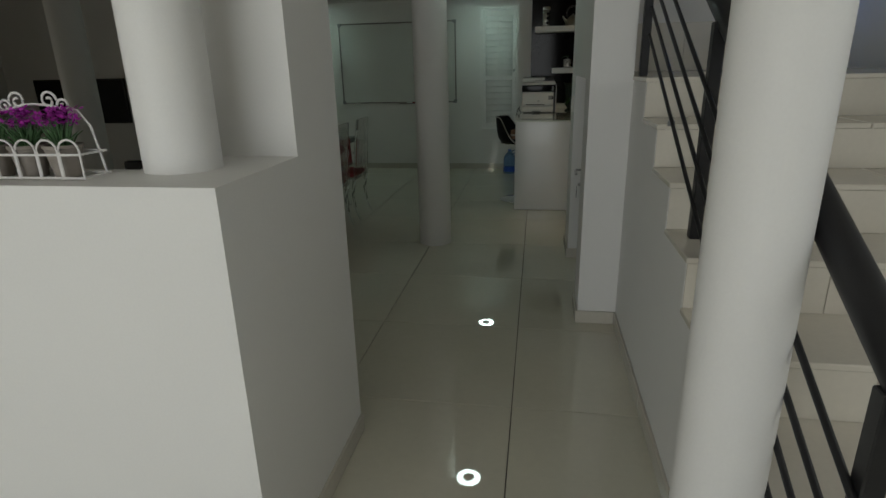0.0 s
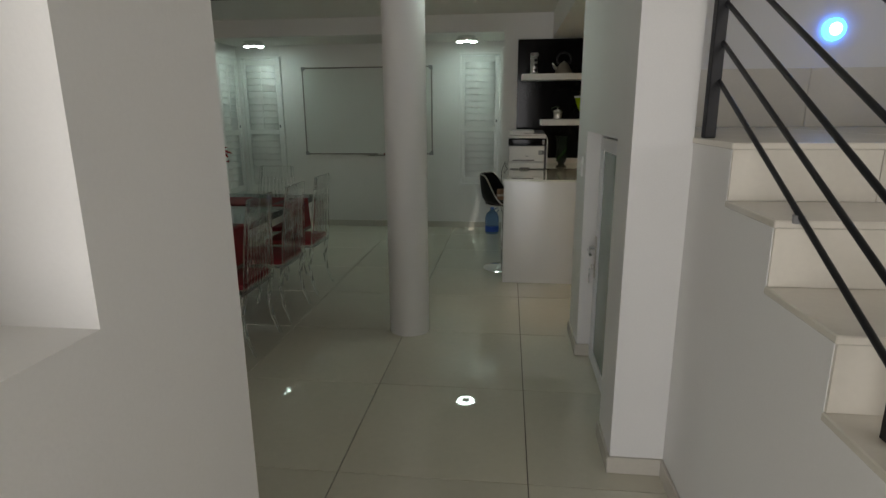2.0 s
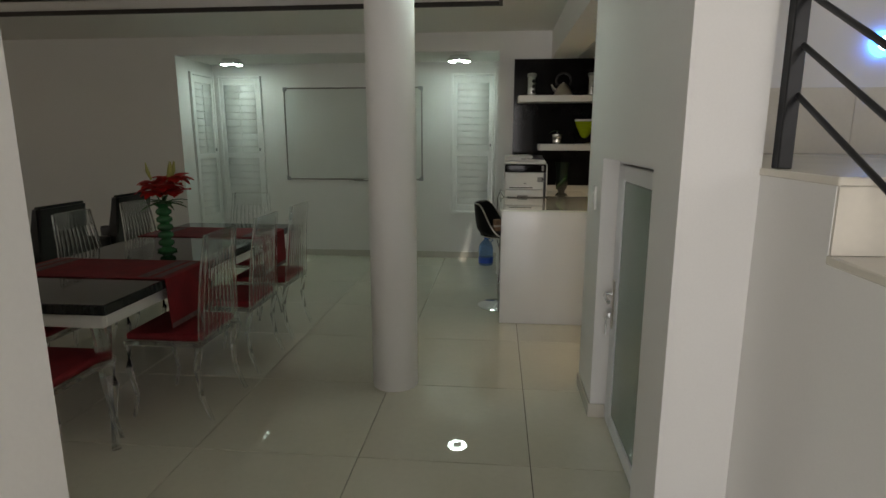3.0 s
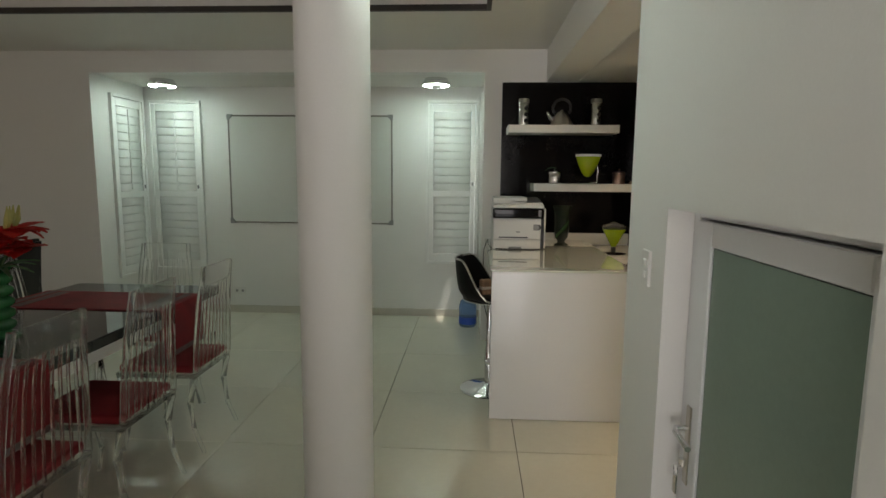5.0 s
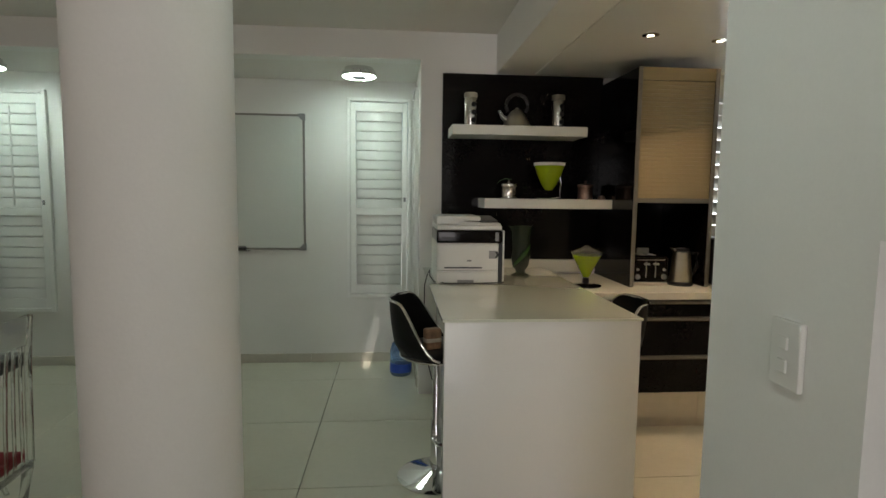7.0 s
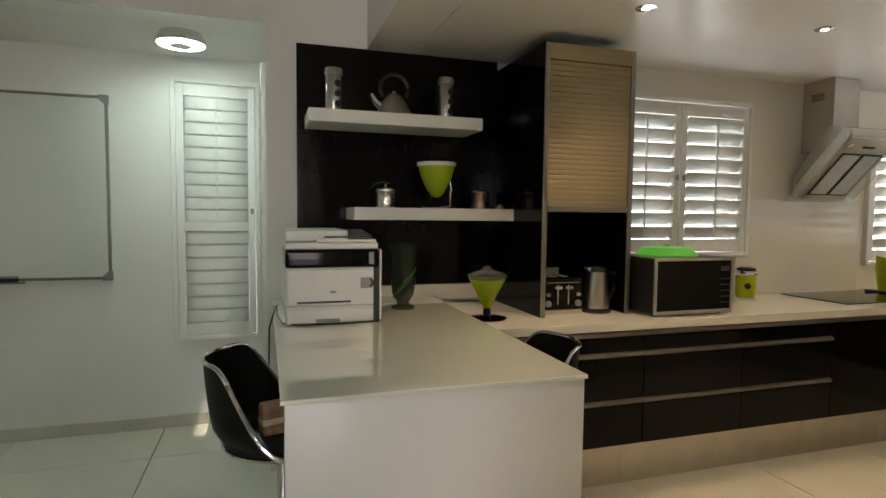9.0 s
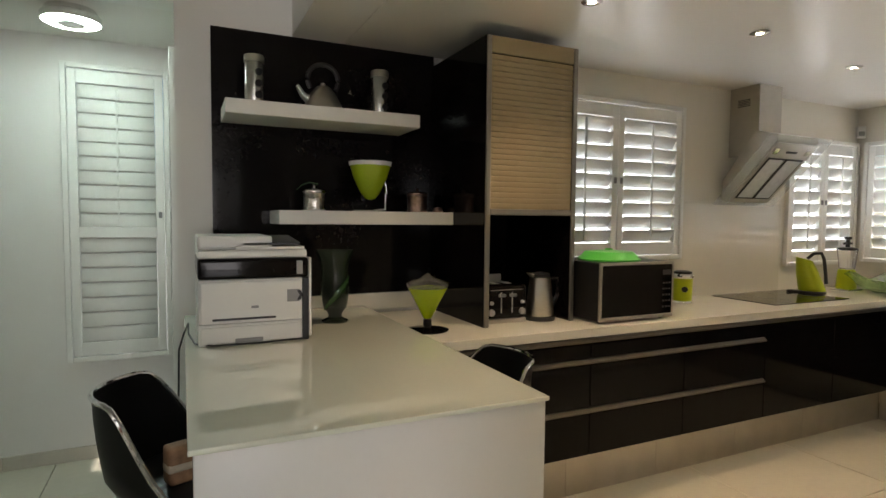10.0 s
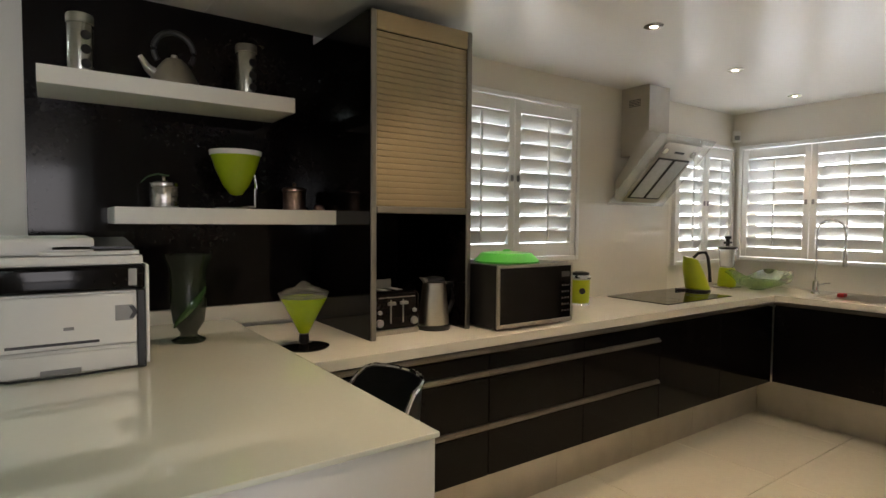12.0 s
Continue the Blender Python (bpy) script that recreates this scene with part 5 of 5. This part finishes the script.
def steel_jug_kettle():
    k = thing("electric_kettle", "brushed steel electric kettle with black base", "kettle", (2.105, 7.02, KTOP))
    part("base", lathe([(0, 0), (0.075, 0), (0.075, 0.02), (0, 0.022)], 30), M_BLACK, k, smooth=True)
    part("body", lathe([(0, 0.023), (0.068, 0.023), (0.07, 0.03), (0.055, 0.18), (0.05, 0.21), (0, 0.215)], 32), M_BRUSHED, k, smooth=True)
    part("lid", lathe([(0.049, 0.216), (0.045, 0.23), (0, 0.238)], 28), M_BLACK, k, smooth=True)
    part("handle", tube([(0.05, 0, 0.2), (0.10, 0, 0.2), (0.105, 0, 0.12), (0.07, 0, 0.05)], 0.011, 10), M_BLACK, k, smooth=True)
    part("spout", prism([(-0.05, 0.21), (-0.072, 0.235), (-0.03, 0.225)], "y", -0.015, 0.015), M_BRUSHED, k)


steel_jug_kettle()


def microwave():
    m = thing("microwave", "black microwave oven with steel frame on the worktop", "microwave", (2.275, 6.78, KTOP))
    w, d, h = 0.475, 0.36, 0.292
    part("case", box(0, w, 0.012, d, 0.012, h, bev=0.006), M_BLACK, m)
    bm = box(0, w, 0, 0.0115, 0.012, 0.03, bev=0.002, seg=1)
    box(0, w, 0, 0.0115, h - 0.014, h, bev=0.002, seg=1, bm=bm)
    box(0, 0.016, 0, 0.0115, 0.03, h - 0.014, bev=0.002, seg=1, bm=bm)
    box(w - 0.01, w, 0, 0.0115, 0.03, h - 0.014, bev=0.002, seg=1, bm=bm)
    part("frame", bm, M_BRUSHED, m, "steel front frame")
    part("door", box(0.0165, w - 0.085, 0.002, 0.0115, 0.0305, h - 0.0145), M_BLACK_GLOSS, m)
    part("control_panel", box(w - 0.084, w - 0.0105, 0.003, 0.0115, 0.0305, h - 0.0145), M_BLACK_GLOSS, m)
    for r in range(5):
        for c in range(3):
            part("button", box(w - 0.072 + c * 0.02, w - 0.06 + c * 0.02, 0.0018, 0.003, 0.06 + r * 0.03, 0.068 + r * 0.03), M_DARKGREY, m)
    part("display", box(w - 0.074, w - 0.02, 0.0018, 0.003, 0.225, 0.25), M_DARKGREY, m)
    part("mark", box(0.18, 0.23, -0.0012, 0.0002, 0.018, 0.023), M_GREY, m)
    for x in (0.04, w - 0.04):
        for y in (0.05, d - 0.05):
            part("foot", lathe([(0, 0), (0.012, 0), (0.012, 0.012), (0, 0.012)], 12, (x, y, 0)), M_BLACK, m)
    c = thing("microwave_cover", "bright green plastic plate cover on the microwave", "plate cover", (2.275 + 0.2, 6.95, KTOP + 0.292))
    part("dome", lathe([(0.155, 0.0), (0.157, 0.008), (0.135, 0.028), (0.12, 0.045), (0.03, 0.052), (0, 0.052)], 36), M_GREEN, c, smooth=True)
    part("knob", lathe([(0.0, 0.0525), (0.02, 0.0525), (0.018, 0.06), (0, 0.062)], 16), M_GREEN, c, smooth=True)


microwave()


def citrus_canister(x, y):
    c = thing("juicer", "lime yellow juicer with chrome band and foot", "juicer", (x, y, KTOP), group="lime yellow appliances")
    part("foot", lathe([(0, 0), (0.058, 0), (0.06, 0.02), (0.052, 0.03), (0, 0.03)], 30), M_CHROME, c, smooth=True)
    part("body", lathe([(0.05, 0.031), (0.053, 0.04), (0.056, 0.16), (0, 0.162)], 30), M_LIME, c, smooth=True)
    part("band", lathe([(0.057, 0.163), (0.06, 0.17), (0.06, 0.18), (0.056, 0.188), (0, 0.188)], 30), M_CHROME, c, smooth=True)
    part("lid", lathe([(0.05, 0.189), (0.052, 0.2), (0.03, 0.206), (0, 0.206)], 30), M_BLACK, c, smooth=True)
    bm = lathe([(0, 0), (0.018, 0), (0.016, 0.006), (0, 0.007)], 18)
    bmesh.ops.rotate(bm, verts=bm.verts, cent=(0, 0, 0), matrix=Matrix.Rotation(radians(90), 3, "X"))
    bmesh.ops.translate(bm, verts=bm.verts, vec=(0, -0.053, 0.1))
    bmesh.ops.rotate(bm, verts=bm.verts, cent=(0, 0, 0), matrix=Matrix.Rotation(radians(-35), 3, "Z"))
    part("dial", bm, M_BLACK, c, smooth=True)


citrus_canister(3.15, 7.08)


def lime_kettle():
    k = thing("electric_kettle", "lime yellow electric kettle with black handle beside the hob", "kettle", (4.45, 7.13, KTOP), -50)
    part("base", lathe([(0, 0), (0.085, 0), (0.085, 0.018), (0, 0.02)], 30), M_BLACK, k, smooth=True)
    bm = lathe([(0, 0.021), (0.08, 0.021), (0.082, 0.03), (0.066, 0.16), (0.05, 0.225), (0, 0.228)], 32)
    for v in bm.verts:
        v.co.x -= 0.26 * max(0, v.co.z - 0.02)
        if v.co.z > 0.2:
            v.co.z += -0.25 * v.co.x
    part("body", bm, M_LIME, k, smooth=True)
    part("handle", tube([(-0.035, 0, 0.24), (0.0, 0, 0.275), (0.045, 0, 0.28), (0.062, 0, 0.24), (0.074, 0, 0.14), (0.08, 0, 0.07)], 0.011, 10), M_BLACK, k, smooth=True)
    part("cord", tube([(-0.08, 0, 0.006), (-0.12, -0.02, 0.01), (-0.15, -0.03, 0.012)], 0.012, 8), M_BLACK, k, smooth=True)


lime_kettle()


def blender():
    b = thing("blender", "lime blender with clear jug and black plunger", "blender", (4.84, 7.13, KTOP), group="lime yellow appliances")
    part("foot", box(-0.085, 0.085, -0.07, 0.07, 0, 0.018, bev=0.006), M_CHROME, b)
    part("motor", lathe([(0.062, 0.019), (0.064, 0.03), (0.056, 0.14), (0.05, 0.155), (0, 0.156)], 30), M_LIME, b, smooth=True)
    part("jug", lathe([(0.045, 0.157), (0.05, 0.165), (0.062, 0.29), (0.064, 0.29), (0.064, 0.293), (0.058, 0.293), (0.046, 0.168), (0, 0.166)], 30), M_GLASS, b, smooth=True)
    part("lid", lathe([(0.066, 0.294), (0.066, 0.31), (0.03, 0.316), (0, 0.316)], 30), M_BLACK, b, smooth=True)
    part("plunger", lathe([(0.014, 0.317), (0.014, 0.37), (0.024, 0.372), (0.024, 0.39), (0, 0.392)], 18), M_BLACK, b, smooth=True)
    part("plunger_bar", box(-0.05, 0.05, -0.008, 0.008, 0.335, 0.35, bev=0.004, seg=1), M_BLACK, b)


blender()


def leaf_bowl():
    b = thing("fruit_bowl", "wavy green and clear art glass bowl on the worktop", "bowl", (4.99, 6.98, KTOP))
    bm = bmesh.new()
    rows, seg = [], 48
    for k in range(8):
        q = k / 7
        row = []
        for i in range(seg):
            a = 2 * math.pi * i / seg
            r = 0.05 + 0.17 * q
            wave = 0.034 * math.cos(2 * a + 0.5) * q * q + 0.014 * math.sin(5 * a) * q * q
            row.append(bm.verts.new((r * math.cos(a) * 1.2, r * math.sin(a), 0.006 + 0.10 * q ** 1.5 + wave)))
        rows.append(row)
    bm.faces.new(rows[0][::-1])
    for a, c in zip(rows, rows[1:]):
        for i in range(seg):
            bm.faces.new((a[i], a[(i + 1) % seg], c[(i + 1) % seg], c[i]))
    bmesh.ops.solidify(bm, geom=bm.faces, thickness=0.005)
    m = mat("swirled_green_glass", (0.42, 0.6, 0.22), 0.04, trans=0.85, ior=1.42, var=0.7, scale=12, fine=26)
    part("bowl", bm, m, b, smooth=True)
    part("foot", lathe([(0, 0), (0.05, 0), (0.05, 0.006), (0, 0.006)], 28), M_GREENGLASS, b, smooth=True)


leaf_bowl()


def spring_tap():
    t = thing("kitchen_tap", "chrome spring-neck kitchen tap by the sink", "tap", (5.06, 6.62, KTOP))
    part("base", lathe([(0, 0), (0.03, 0), (0.028, 0.015), (0.02, 0.02), (0.02, 0.09), (0, 0.092)], 24), M_CHROME, t, smooth=True)
    pts = [(0, 0, 0.09), (0, 0, 0.43)] + arc((0.0, -0.085, 0.43), 0.085, 0, 180, 16, "yz") + [(0, -0.17, 0.31)]
    part("neck", tube(pts, 0.008, 12), M_CHROME, t, smooth=True)
    dense = []
    for a, b in zip(pts, pts[1:]):
        a, b = Vector(a), Vector(b)
        dense += [a.lerp(b, i / max(1, int((b - a).length / 0.006))) for i in range(max(1, int((b - a).length / 0.006)))]
    coil = [p + 0.013 * Vector((math.cos(k * 1.4), 0.3 * math.sin(k * 1.4), 0.9 * math.sin(k * 1.4))) for k, p in enumerate(dense)]
    part("spring", tube(coil, 0.0022, 5), M_CHROME, t, smooth=True)
    part("spray_head", tube([(0, -0.17, 0.31), (0, -0.17, 0.25), (0, -0.17, 0.2)], [0.012, 0.016, 0.014], 14), M_CHROME, t, smooth=True)
    part("lever", tube([(0, -0.02, 0.06), (0.0, -0.06, 0.075), (0.0, -0.09, 0.08)], 0.006, 10), M_CHROME, t, smooth=True)
    s = thing("sink", "stainless steel sink set into the worktop", "sink", (4.98, 6.30, KTOP))
    part("rim", box(-0.19, 0.19, -0.30, 0.22, 0.0, 0.004, bev=0.001, seg=1), M_BRUSHED, s)
    part("basin", box(-0.16, 0.16, -0.27, 0.12, 0.0042, 0.006), M_ALUM_EDGE, s)


spring_tap()
red = thing("dish_sponge", "small red dish sponge by the sink", "sponge", (4.95, 6.42, KTOP + 0.006))
part("sponge", box(-0.03, 0.03, -0.02, 0.02, 0, 0.025, bev=0.006), M_REDPETAL, red)
sensor = thing("alarm_sensor", "small white motion sensor in the ceiling corner", "sensor", (KRIGHT_X - 0.03, KWIN_Y - 0.03, 2.02), -45)
part("case", box(-0.03, 0.03, -0.04, 0, 0.0, 0.09, bev=0.008), M_PRINTER, sensor)
part("lens", box(-0.02, 0.02, -0.046, -0.0405, 0.015, 0.05, bev=0.002, seg=1), M_GREY, sensor)


# ---- floor tiles ----
def floor_tiles():
    pitch, gap = 0.80, 0.004
    ox, oy = 0.65, 2.30
    whole = mesh_only("tile", box(gap / 2, pitch - gap / 2, gap / 2, pitch - gap / 2, -0.012, 0.0, bev=0.0012, seg=1), M_TILE)
    count = 0
    for i in range(-10, 7):
        for j in range(-8, 9):
            x, y = ox + i * pitch, oy + j * pitch
            if x + pitch < -7 or x > 5.4 or y + pitch < -4.0 or y > 8.45 or (x > 2.9 and y + pitch < 4.7) or (x > 0.7 and y > 7.6) or (x < -3.9 and y > 7.6):
                continue
            piece("tile", whole, floor, (x, y, 0.0))
            count += 1
    return count


floor_tiles()
